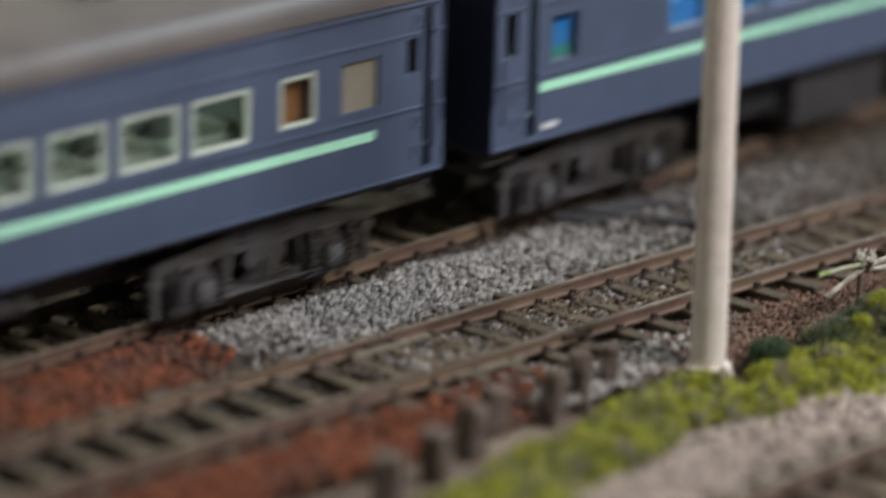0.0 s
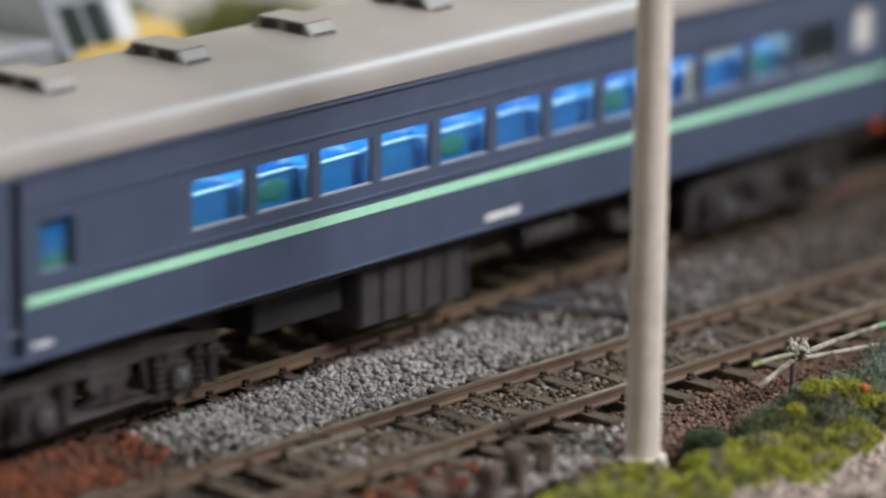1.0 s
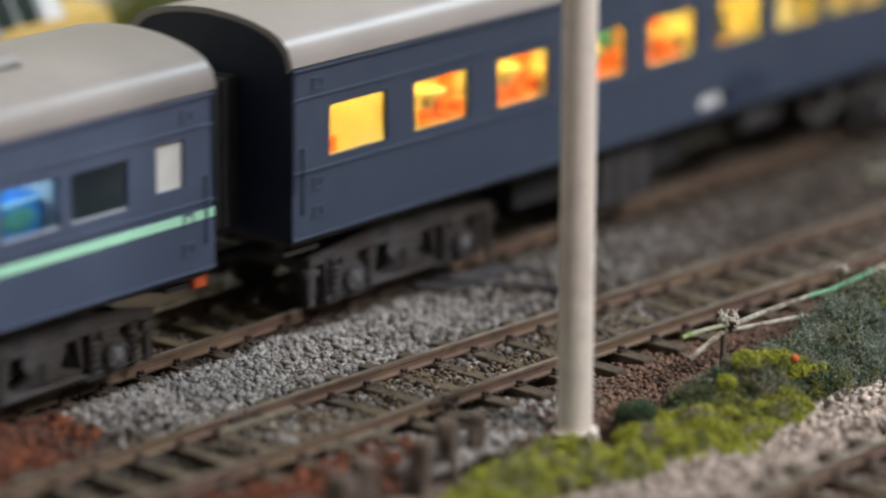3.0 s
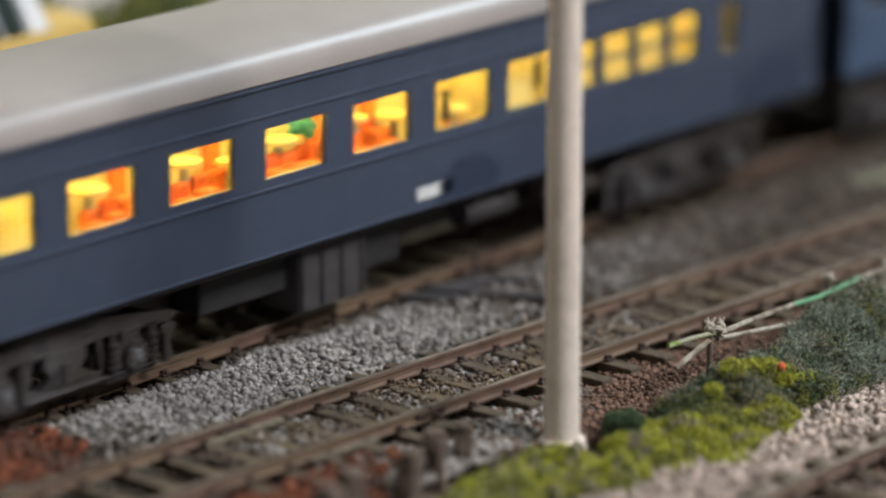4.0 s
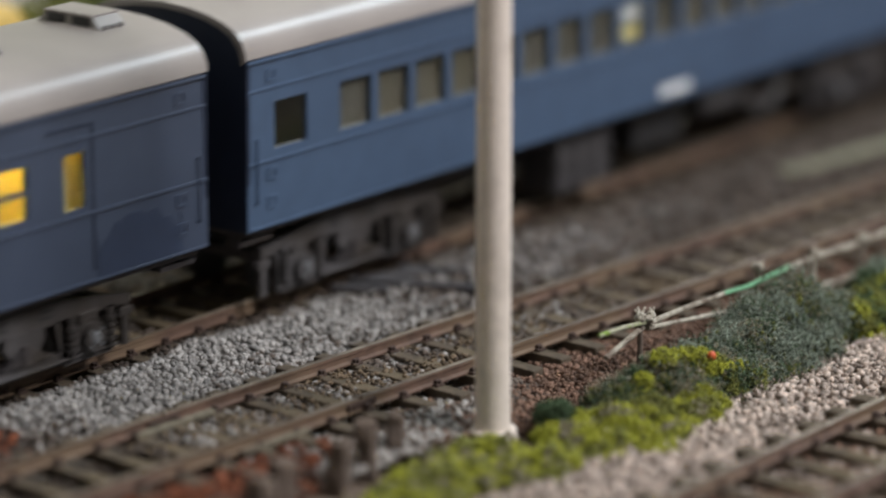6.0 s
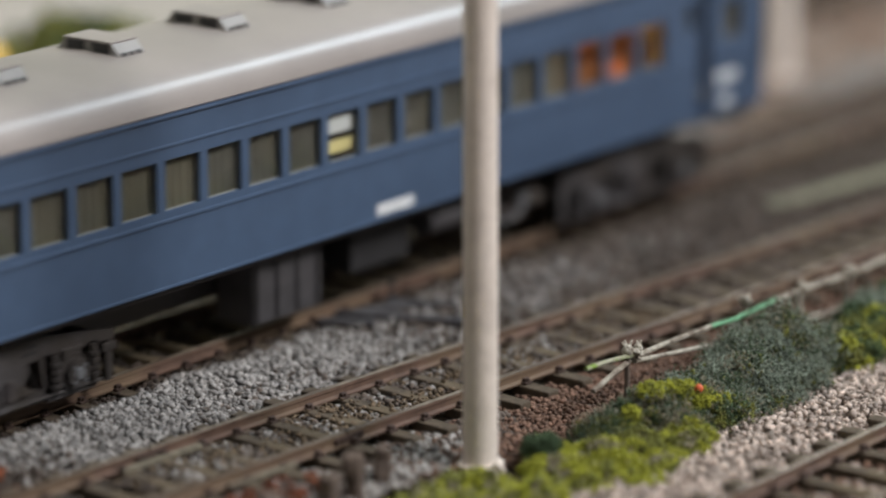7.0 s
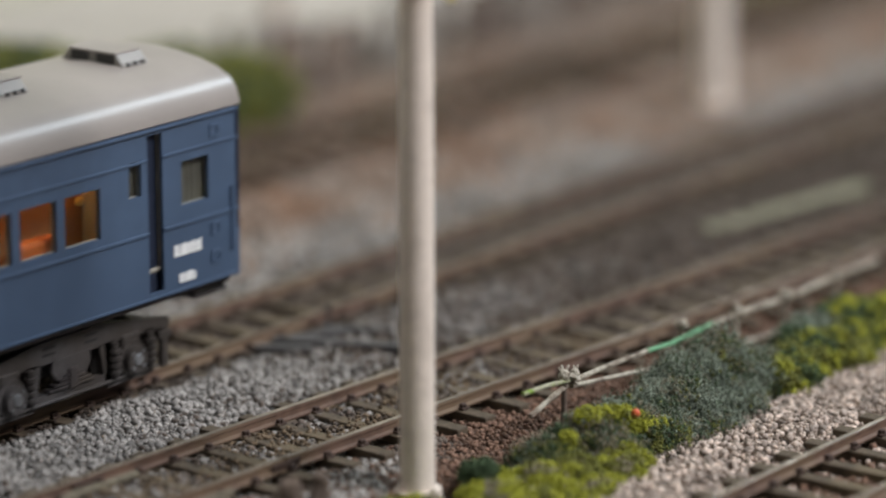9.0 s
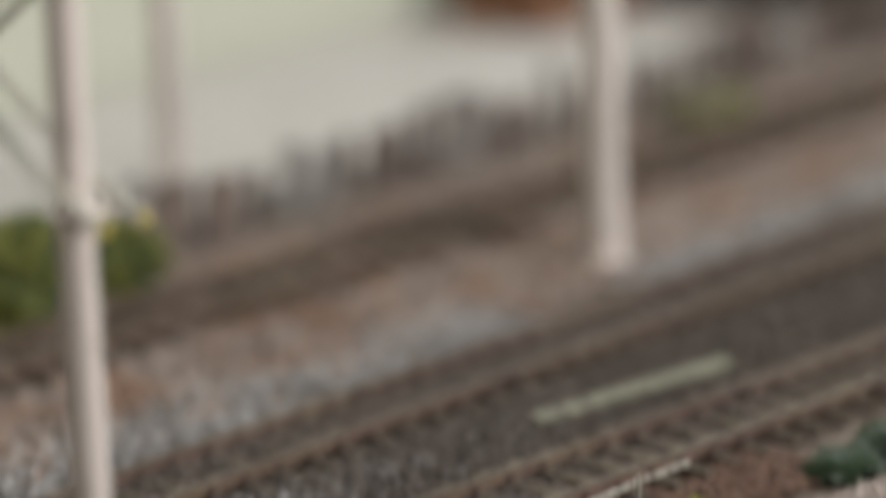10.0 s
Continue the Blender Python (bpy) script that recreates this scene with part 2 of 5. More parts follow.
def rod(bm, a, b, r, r2=None, seg=10):
    a, b = Vector(a), Vector(b)
    d = b - a
    m = Matrix.Translation((a + b) / 2) @ d.to_track_quat("Z", "Y").to_matrix().to_4x4()
    bmesh.ops.create_cone(bm, cap_ends=True, segments=seg, radius1=r, radius2=r if r2 is None else r2, depth=d.length, matrix=m)
    return bm


def ball(bm, c, r, sub=2):
    bmesh.ops.create_icosphere(bm, subdivisions=sub, radius=r, matrix=Matrix.Translation(c))
    return bm


def prism_x(bm, profile, x0, x1):
    """A closed (y, z) outline carried along x."""
    a = [bm.verts.new((x0, y, z)) for y, z in profile]
    b = [bm.verts.new((x1, y, z)) for y, z in profile]
    n = len(profile)
    for i in range(n):
        bm.faces.new((a[i], a[(i + 1) % n], b[(i + 1) % n], b[i]))
    bm.faces.new(a)
    bm.faces.new(b)
    return bm


def prism_y(bm, outline, y0, y1):
    """A closed (x, z) outline carried along y."""
    a = [bm.verts.new((x, y0, z)) for x, z in outline]
    b = [bm.verts.new((x, y1, z)) for x, z in outline]
    n = len(outline)
    for i in range(n):
        bm.faces.new((a[i], a[(i + 1) % n], b[(i + 1) % n], b[i]))
    bm.faces.new(a)
    bm.faces.new(b)
    return bm


def pierced(bm, x0, x1, z0, z1, y0, y1, holes):
    """An upright wall in the x-z plane between y0 and y1 with rectangular holes (xa, xb, za, zb)."""
    xs = sorted({x0, x1, *[h[0] for h in holes], *[h[1] for h in holes]})
    zs = sorted({z0, z1, *[h[2] for h in holes], *[h[3] for h in holes]})
    solid = {}
    for i in range(len(xs) - 1):
        for j in range(len(zs) - 1):
            cx, cz = (xs[i] + xs[i + 1]) / 2, (zs[j] + zs[j + 1]) / 2
            solid[i, j] = not any(h[0] < cx < h[1] and h[2] < cz < h[3] for h in holes)
    vert = {}

    def v(i, j, y):
        k = (i, j, y)
        if k not in vert:
            vert[k] = bm.verts.new((xs[i], y, zs[j]))
        return vert[k]

    for (i, j), ok in solid.items():
        if not ok:
            continue
        for y in (y0, y1):
            bm.faces.new((v(i, j, y), v(i + 1, j, y), v(i + 1, j + 1, y), v(i, j + 1, y)))
        for di, dj, a, b in ((-1, 0, (i, j), (i, j + 1)), (1, 0, (i + 1, j), (i + 1, j + 1)), (0, -1, (i, j), (i + 1, j)), (0, 1, (i, j + 1), (i + 1, j + 1))):
            if not solid.get((i + di, j + dj), False):
                bm.faces.new((v(*a, y0), v(*b, y0), v(*b, y1), v(*a, y1)))
    return bm


ICO = bmesh.new()
bmesh.ops.create_icosphere(ICO, subdivisions=1, radius=1)
ICO_V = np.array([v.co[:] for v in ICO.verts])
ICO_F = np.array([[v.index for v in f.verts] for f in ICO.faces])
ICO.free()


OCT_V = np.array([(1, 0, 0), (0, 1, 0), (-1, 0, 0), (0, -1, 0), (0, 0, 1), (0, 0, -1)], float)
OCT_F = np.array([(0, 1, 4), (1, 2, 4), (2, 3, 4), (3, 0, 4), (1, 0, 5), (2, 1, 5), (3, 2, 5), (0, 3, 5)])


def bits(name, points, size, material, label, category, seed, parent=None, rough=0.42, flat=0.8, crumb=False, thread=1.0):
    """Many small stones or flock grains at the given points (mm), joined as one loose mass."""
    rng = np.random.default_rng(seed)
    p = np.asarray(points, float)
    base_v, base_f = (OCT_V, OCT_F) if crumb else (ICO_V, ICO_F)
    n = len(p)
    sc = size * rng.uniform(0.65, 1.35, (n, 1, 1)) * np.stack([rng.uniform(0.75, 1.2, n), rng.uniform(0.75, 1.2, n), rng.uniform(flat * 0.75, flat * 1.2, n)], 1)[:, None, :]
    vv = base_v[None] * (1 + rng.uniform(-rough, rough, (n, len(base_v), 1))) * sc
    vv = vv * np.array([thread, thread ** -0.5, thread ** -0.5])
    a = rng.uniform(0, 2 * np.pi, n)
    b = rng.uniform(-0.6, 0.6, n)
    ca, sa, cb, sb = np.cos(a), np.sin(a), np.cos(b), np.sin(b)
    x, y, z = vv[..., 0], vv[..., 1], vv[..., 2]
    if thread > 1:
        e = rng.uniform(-1.2, 1.2, n)
        ce, se = np.cos(e)[:, None], np.sin(e)[:, None]
        x, z = x * ce - z * se, x * se + z * ce
    y, z = y * cb[:, None] - z * sb[:, None], y * sb[:, None] + z * cb[:, None]
    x, y = x * ca[:, None] - y * sa[:, None], x * sa[:, None] + y * ca[:, None]
    vv = (np.stack([x, y, z], -1) + p[:, None, :]) * MM
    ff = (base_f[None] + (np.arange(n) * len(base_v))[:, None, None]).reshape(-1)
    me = bpy.data.meshes.new(name)
    me.vertices.add(n * len(base_v))
    me.vertices.foreach_set("co", vv.reshape(-1))
    nf = n * len(base_f)
    me.loops.add(nf * 3)
    me.loops.foreach_set("vertex_index", ff)
    me.polygons.add(nf)
    me.polygons.foreach_set("loop_start", np.arange(nf) * 3)
    me.update(calc_edges=True)
    me.materials.append(material)
    ob = new(name, me)
    if parent is None:
        tagged(ob, label, category, "", "stuff")
    else:
        ob.parent = parent
        tagged(ob, label, "", "", "stuff")
    return ob


# ---- ground ----
def ground():
    bm = bmesh.new()
    xs = [-1340, -900, -500] + list(np.linspace(-300, 700, 126)) + [900, 1300, 1740]
    ys = [-1440, -900, -400] + list(np.linspace(-220, 200, 64)) + [230, 262]
    grid = {}
    for i, x in enumerate(xs):
        for j, y in enumerate(ys):
            near = 1 if (-300 <= x <= 700 and -220 <= y <= 200) else 0
            h = -5.6 + near * (0.9 * noise.noise((x * 0.03, y * 0.03, 0)) + 0.5 * noise.noise((x * 0.12, y * 0.12, 3)))
            grid[i, j] = bm.verts.new((x, y, h))
    for i in range(len(xs) - 1):
        for j in range(len(ys) - 1):
            bm.faces.new((grid[i, j], grid[i + 1, j], grid[i + 1, j + 1], grid[i, j + 1]))
    ob = part("ground", bm, SOIL, None, "", True)
    return tagged(ob, "brown scenic soil of the model railway board", "ground", "", "structure")


ground()


def pavement():
    bm = bmesh.new()
    box(bm, -250, 1200, 134, 255, -7, -3.2, 0.5)
    tagged(part("pavement", bm, PALE), "pale pinkish strip of pavement behind the fence", "pavement", "", "structure")


pavement()


def room():
    for nm, (x0, x1, y0, y1, z0, z1), m, lab in (
        ("wall_north", (-1340, 1740, 262, 290, -60, 1400), WALLCREAM, "cream painted wall behind the layout"),
        ("wall_south", (-1340, 1740, -1470, -1440, -60, 1400), WALLROOM, "plain pale wall of the room"),
        ("wall_west", (-1370, -1340, -1470, 290, -60, 1400), WALLROOM, "plain pale wall of the room"),
        ("wall_east", (1740, 1770, -1470, 290, -60, 1400), WALLROOM, "plain pale wall of the room"),
        ("ceiling", (-1370, 1770, -1470, 290, 1400, 1430), WALLROOM, "plain pale ceiling of the room"),
    ):
        bm = bmesh.new()
        box(bm, x0, x1, y0, y1, z0, z1)
        tagged(part(nm, bm, m), lab, "ceiling" if nm == "ceiling" else "wall", "", "structure")


room()


# ---- tracks ----
RAIL_OUT = [(-0.95, -2.15), (0.95, -2.15), (0.95, -1.85), (0.3, -1.65), (0.28, -0.85), (0.5, -0.65), (0.5, -0.12), (-0.5, -0.12), (-0.5, -0.65), (-0.28, -0.85), (-0.32, -1.6), (-1.0, -1.85)]
RAIL_TOP = [(-0.46, -0.12), (0.46, -0.12), (0.46, -0.06), (0.36, 0.0), (-0.36, 0.0), (-0.46, -0.06)]


def sleeper_mesh():
    bm = bmesh.new()
    box(bm, -1.35, 1.35, -16, 16, -3.9, -2.2, 0.22)
    bmesh.ops.subdivide_edges(bm, edges=[e for e in bm.edges if abs(e.verts[0].co.y - e.verts[1].co.y) > 20], cuts=4)
    for v in bm.verts:
        v.co.x += 0.14 * noise.noise(v.co * 0.6)
        v.co.z += 0.12 * noise.noise(v.co * 0.5 + Vector((7, 0, 0)))
    ob = part("sleeper", bm, SLEEPER)
    me = ob.data
    bpy.data.objects.remove(ob)
    return me


def chair_mesh():
    bm = bmesh.new()
    box(bm, -0.95, 0.95, -1.9, 1.9, -2.2, -1.78, 0.1)
    for s in (-1, 1):
        box(bm, -0.6, 0.6, s * 1.15 - 0.35, s * 1.15 + 0.35, -1.8, -1.15, 0.14)
        rod(bm, (0, s * 1.6, -1.8), (0, s * 1.6, -1.25), 0.28, 0.22, 8)
    ob = part("rail_chair", bm, CHAIR)
    me = ob.data
    bpy.data.objects.remove(ob)
    return me


SLEEPER_ME, CHAIR_ME = sleeper_mesh(), chair_mesh()


def track(label, y_at, x0, x1, joints, first, last, pitch=8.4, bars=()):
    """A straight track; y_at(x) gives its middle line. Sleepers from first to last are pieces."""
    dy = (y_at(100) - y_at(0)) / 100
    rz = math.degrees(math.atan(dy))
    t = thing("track", label, "railway track", "", "structure", (0, y_at(0), 0), rz)
    for s in (-1, 1):
        cuts = [x0] + joints[s] + [x1]
        for a, b in zip(cuts[:-1], cuts[1:]):
            bm = bmesh.new()
            prism_x(bm, [(y + s * 8.75, z) for y, z in RAIL_OUT], a + 0.2, b - 0.2)
            rail = part("rail", bm, RAILSIDE, t)
            bm = bmesh.new()
            prism_x(bm, [(y + s * 8.75, z) for y, z in RAIL_TOP], a + 0.2, b - 0.2)
            part("rail_head", bm, RAILHEAD, rail, "worn shiny running surface")
        for j in joints[s]:
            bm = bmesh.new()
            for q in (-1, 1):
                box(bm, j - 3.2, j + 3.2, s * 8.75 + q * 0.62 - 0.22, s * 8.75 + q * 0.62 + 0.22, -1.75, -0.6, 0.08)
                for k in (-2, 2):
                    rod(bm, (j + k, s * 8.75 + q * 0.8, -1.2), (j + k, s * 8.75 + q * 1.15, -1.2), 0.28, None, 6)
            part("fishplate", bm, CHAIR, t)
    for s, a, b in bars:
        bm = bmesh.new()
        box(bm, a, b, s * 8.75 - 2.0, s * 8.75 - 1.0, -2.3, -1.4, 0.15)
        part("joint_bar", bm, JOINTBAR, t, "pale bar along a rail joint")
    rng = random.Random(int(y_at(0)) + 5)
    x = first
    while x < last:
        o = new("sleeper", SLEEPER_ME)
        o.parent = t
        o.matrix_basis = pose(x * MM, rng.uniform(-0.5, 0.5) * MM, rng.uniform(-0.1, 0.05) * MM, 0, 0, rng.uniform(-1.6, 1.6))
        for s in (-1, 1):
            c = new("rail_chair", CHAIR_ME)
            c.parent = t
            c.matrix_basis = pose((x + rng.uniform(-0.2, 0.2)) * MM, s * 8.75 * MM, 0, 0, 0, rng.uniform(-4, 4))
        x += pitch * rng.uniform(0.94, 1.06)
    return t


def y_b(x):
    return -47.2 - 0.052 * x


track("weathered track the train runs on, rusty rails on dark sleepers", lambda x: 0.0, -700, 1300, {-1: [-2.0, 214], 1: [-30, 190]}, -150, 620)
track("weathered siding track with rusty rails on brown sleepers", y_b, -700, 1300, {-1: [30.0, 250], 1: [4.0, 230]}, -170, 560, 8.4, ((1, -3, 14), (-1, 2, 17)))
track("near track with rusty rails on brown sleepers in pale gravel", lambda x: -130.2 - 0.01 * x, -700, 900, {-1: [150], 1: [170]}, -60, 330)
track("far track with rusty rails on brown sleepers", lambda x: 84.0, -500, 1300, {-1: [300], 1: [320]}, -60, 700, 9.0)


# ---- ballast and gravel ----
def field(seed, n, x0, x1, y0, y1, z, bulge=0.0, lift=0.35, keep=None):
    rng = np.random.default_rng(seed)
    x = rng.uniform(x0, x1, n)
    v = rng.uniform(0, 1, n)
    ya = np.array([y0(a) for a in x]) if callable(y0) else np.full(n, y0)
    yb = np.array([y1(a) for a in x]) if callable(y1) else np.full(n, y1)
    y = ya + (yb - ya) * v
    wob = np.array([noise.noise((a * 0.06, b * 0.09, seed)) for a, b in zip(x, y)])
    zz = z + bulge * np.sin(np.pi * v) + 0.7 * wob + rng.uniform(-lift, lift, n)
    pts = np.stack([x, y, zz], 1)
    if keep is not None:
        pts = pts[np.array([keep(a, b, r) for a, b, r in zip(x, y, rng.uniform(0, 1, n))])]
    return pts


def back_edge(x):
    return y_b(x) + 16.5


def front_edge(x):
    return y_b(x) - 13.0


def soft(x, lo, hi):
    return max(0.0, min(1.0, (x - lo) / (hi - lo)))


def patchy(x, y, amount):
    """Uneven edge between two kinds of stone."""
    return amount * (noise.noise((x * 0.09, y * 0.12, 11)) + 0.7 * noise.noise((x * 0.3, y * 0.3, 4)))


# between the two tracks: rust red, light grey, then darker brown grey
bits("ballast_grey", field(1, 15500, -34, 135, back_edge, -10.8, -3.6, 1.9, 0.6, lambda x, y, r: r < soft(x + y * 0.3 + patchy(x, y, 7), -22, -2) * (1 - 0.85 * soft(x + (y + 12) * 0.9 + patchy(x, y, 6), 48, 74)) * 0.86), 0.50, STONE_GREY, "light grey ballast stones heaped between the tracks", "ballast", 11)
bits("ballast_red", field(2, 11500, -190, 12, back_edge, -10.8, -3.4, 2.6, 0.6, lambda x, y, r: r > soft(x + y * 0.2 + patchy(x, y, 5), -36, -18)), 0.78, STONE_RED, "rust red ballast stones heaped between the tracks", "ballast", 12)
bits("ballast_brown", field(3, 15500, -34, 420, back_edge, -10.8, -3.8, 1.5, 0.6, lambda x, y, r: r < 0.28 + 0.72 * max(soft(x + (y + 12) * 0.6 + patchy(x, y, 6), 46, 70), 1 - soft(x + patchy(x, y, 6), -22, 2))), 0.56, STONE_DARK, "brown grey ballast between the tracks", "ballast", 13)
bits("ballast_brown", field(33, 2600, -40, 8, back_edge, -10.8, -3.7, 1.6, 0.6, lambda x, y, r: r < 0.75 * soft(x + patchy(x, y, 5), -36, -24) * (1 - soft(x + patchy(x, y, 6), -14, 4))), 0.55, STONE_DEEP, "dark dirty stones between red and grey ballast", "ballast", 133)
bits("ballast_brown", field(32, 6000, 105, 420, -8.0, 8.0, -2.7, 0.2, 0.5, lambda x, y, r: r < soft(x + patchy(x, y, 9), 100, 140)), 0.62, STONE_DARK, "brown grey ballast drifted over the sleepers", "ballast", 132)
bits("ballast_brown", field(31, 7000, -150, 420, -8.0, 8.0, -3.6, 0.1, 0.4), 0.55, STONE_DARK, "brown grey ballast between the rails", "ballast", 131)
bits("ballast_grey", field(4, 4600, 2, 110, lambda x: y_b(x) - 8, lambda x: y_b(x) + 8, -3.25, 0.2, 0.5, lambda x, y, r: r < (1 - 0.75 * soft(x, 45, 75)) * (0.62 + patchy(x, y, 0.7))), 0.52, STONE_GREY, "light grey ballast stones between the siding rails", "ballast", 14)
bits("ballast_brown", field(51, 3500, -170, 6, lambda x: y_b(x) - 8, lambda x: y_b(x) + 8, -4.5, 0.1, 0.5), 0.6, STONE_DEEP, "dark dirty ballast between the siding rails", "ballast", 151)
bits("ballast_brown", field(5, 7000, -6, 300, lambda x: y_b(x) - 8, lambda x: y_b(x) + 8, -3.3, 0.15, 0.5), 0.58, STONE_DARK, "brown grey ballast between the siding rails", "ballast", 15)
bits("ballast_brown", field(61, 3000, -14, 60, lambda x: y_b(x) - 26, lambda x: y_b(x) - 9.6, -4.3, 0.8, 0.5), 0.5, STONE_DARK, "brown grey ballast beside the siding", "ballast", 161)
bits("ballast_grey", field(6, 3300, 2, 48, lambda x: y_b(x) - 26, lambda x: y_b(x) - 9.6, -4.2, 0.8, 0.5, lambda x, y, r: r < 0.42 + patchy(x, y, 0.5)), 0.58, STONE_GREY, "light grey ballast stones beside the siding", "ballast", 16)
bits("ballast_rust", field(7, 13000, 24, 210, lambda x: y_b(x) - 32, lambda x: y_b(x) - 9.6, -4.2, 0.7, 0.5, lambda x, y, r: r < soft(x, 22, 48)), 0.42, STONE_RUST, "rusty brown ballast stones beside the siding", "ballast", 17)
bits("ballast_red", field(8, 8000, -170, 20, lambda x: y_b(x) - 26, lambda x: y_b(x) - 9.6, -4.0, 1.6, 0.6, lambda x, y, r: r > soft(x, -20, 16)), 0.72, STONE_RED, "rust red ballast stones beside the siding", "ballast", 18)
bits("gravel_pale", field(9, 20000, -60, 300, -121.0, lambda x: -96.0 + 2.5 * noise.noise((x * 0.05, 0, 0)), -4.5, 0.9, 0.6), 0.47, STONE_PALE, "pale pinkish gravel beside the near track", "gravel", 19, None, 0.6, 0.85)
bits("gravel_pale", field(10, 3000, -60, 300, -138, -122.5, -3.9, 0.1, 0.35, lambda x, y, r: r < 0.7), 0.5, STONE_PALE, "pale pinkish gravel between the near rails", "gravel", 20)
bits("ballast_rust", field(41, 2600, -60, 300, -138, -122.5, -3.8, 0.1, 0.35), 0.6, STONE_RUST, "rusty gravel between the near rails", "ballast", 21)
bits("ballast_grey", field(42, 3200, 60, 260, 12, 46, -4.4, 0.6, 0.5, lambda x, y, r: r < 0.9 - 0.5 * soft(y, 30, 46)), 0.8, STONE_GREY, "pale grey ballast behind the main track", "ballast", 22)
bits("ballast_grey", field(46, 3000, 100, 215, lambda x: y_b(x) + 20, -14, -3.8, 0.9, 0.5, lambda x, y, r: r < 0.32 * soft(x, 98, 112) * (1 - 0.6 * soft(x, 165, 200))), 0.62, STONE_GREY, "grey ballast stones beyond the dark timbers", "ballast", 27)
bits("gravel_pale", field(45, 900, 290, 420, 14, 34, -4.2, 0.6, 0.5), 0.85, STONE_GREY, "pale grey gravel round the far pole", "gravel", 26)
bits("ballast_tan", field(43, 9000, 90, 520, 26, 74, -4.6, 0.5, 0.6, lambda x, y, r: r < 0.85), 0.95, STONE_TAN, "tan and rusty brown ballast behind the main track", "ballast", 23)
bits("ballast_brown", field(44, 6500, 60, 600, 70, 116, -4.6, 0.5, 0.6), 1.0, STONE_TAN, "brown ballast along the far track", "ballast", 24)


# dirt and dry moss creeping along the rails; the dark strip also holds rail shade
bits("dirt", field(48, 2600, -40, 150, -14.6, -10.2, -3.2, 0.5, 0.6, lambda x, y, r: r < 0.55 + patchy(x, y, 0.8)), 0.5, STONE_DEEP, "dark dirt and dead moss along the main track, rail shade put into the colour", "dirt", 28)
bits("dirt", field(47, 5200, -8, 120, lambda x: y_b(x) - 8, lambda x: y_b(x) + 8, -2.5, 0.1, 0.4, lambda x, y, r: r < 0.35 + patchy(x, y, 0.9)), 0.36, MOSSDIRT, "tan dirt and dry moss over the siding sleepers", "dirt", 29)


# dark timbers and an iron rod lying beside the main track
def timber(x, y, rz, ln, w):
    bm = bmesh.new()
    box(bm, -ln / 2, ln / 2, -w / 2, w / 2, -3.6, -0.9, 0.25)
    ob = part("timber", bm, BOXGREY)
    ob.matrix_basis = pose(x * MM, y * MM, 0, 0, 0, rz)
    tagged(ob, "dark weathered timber lying between the tracks", "timber", "dark timbers between the tracks")


timber(89, -22, -66, 24, 2.4)
timber(91, -15.2, -24, 14, 2.0)
timber(81, -16, -60, 10, 2.2)
timber(98, -19, -64, 13, 2.0)


def point_lever():
    t = thing("point_lever", "small dark iron lever beside the main track", "lever", "", "", (97, -13, -4))
    bm = bmesh.new()
    box(bm, -2.4, 2.4, -1.6, 1.6, 0, 1.0, 0.2)
    part("base_plate", bm, GEAR, t)
    bm = bmesh.new()
    rod(bm, (0, 0, 0.9), (0.6, 0, 5.2), 0.45, 0.35, 8)
    ball(bm, (0.65, 0, 5.5), 0.6, 2)
    part("handle", bm, BLACK, t)


point_lever()


def plank():
    bm = bmesh.new()
    box(bm, -26, 26, -1.7, 1.7, -4.4, -1.7, 0.3)
    ob = part("plank", bm, PALEPLANK)
    ob.matrix_basis = pose(0.223, -0.0315, 0, 0, 0, -7.5)
    tagged(ob, "pale greenish plank lying between the tracks", "plank")


plank()


# ---- the train ----
ZB, ZE = 15.4, 44.9
ROOF_LINE = [(18.35, 44.7), (18.2, 45.9), (17.5, 47.6), (16.0, 49.2), (13.6, 50.4), (10.0, 51.4), (5.5, 52.1), (0, 52.4)]
ROOF_LINE = ROOF_LINE + [(-y, z) for y, z in ROOF_LINE[-2::-1]]


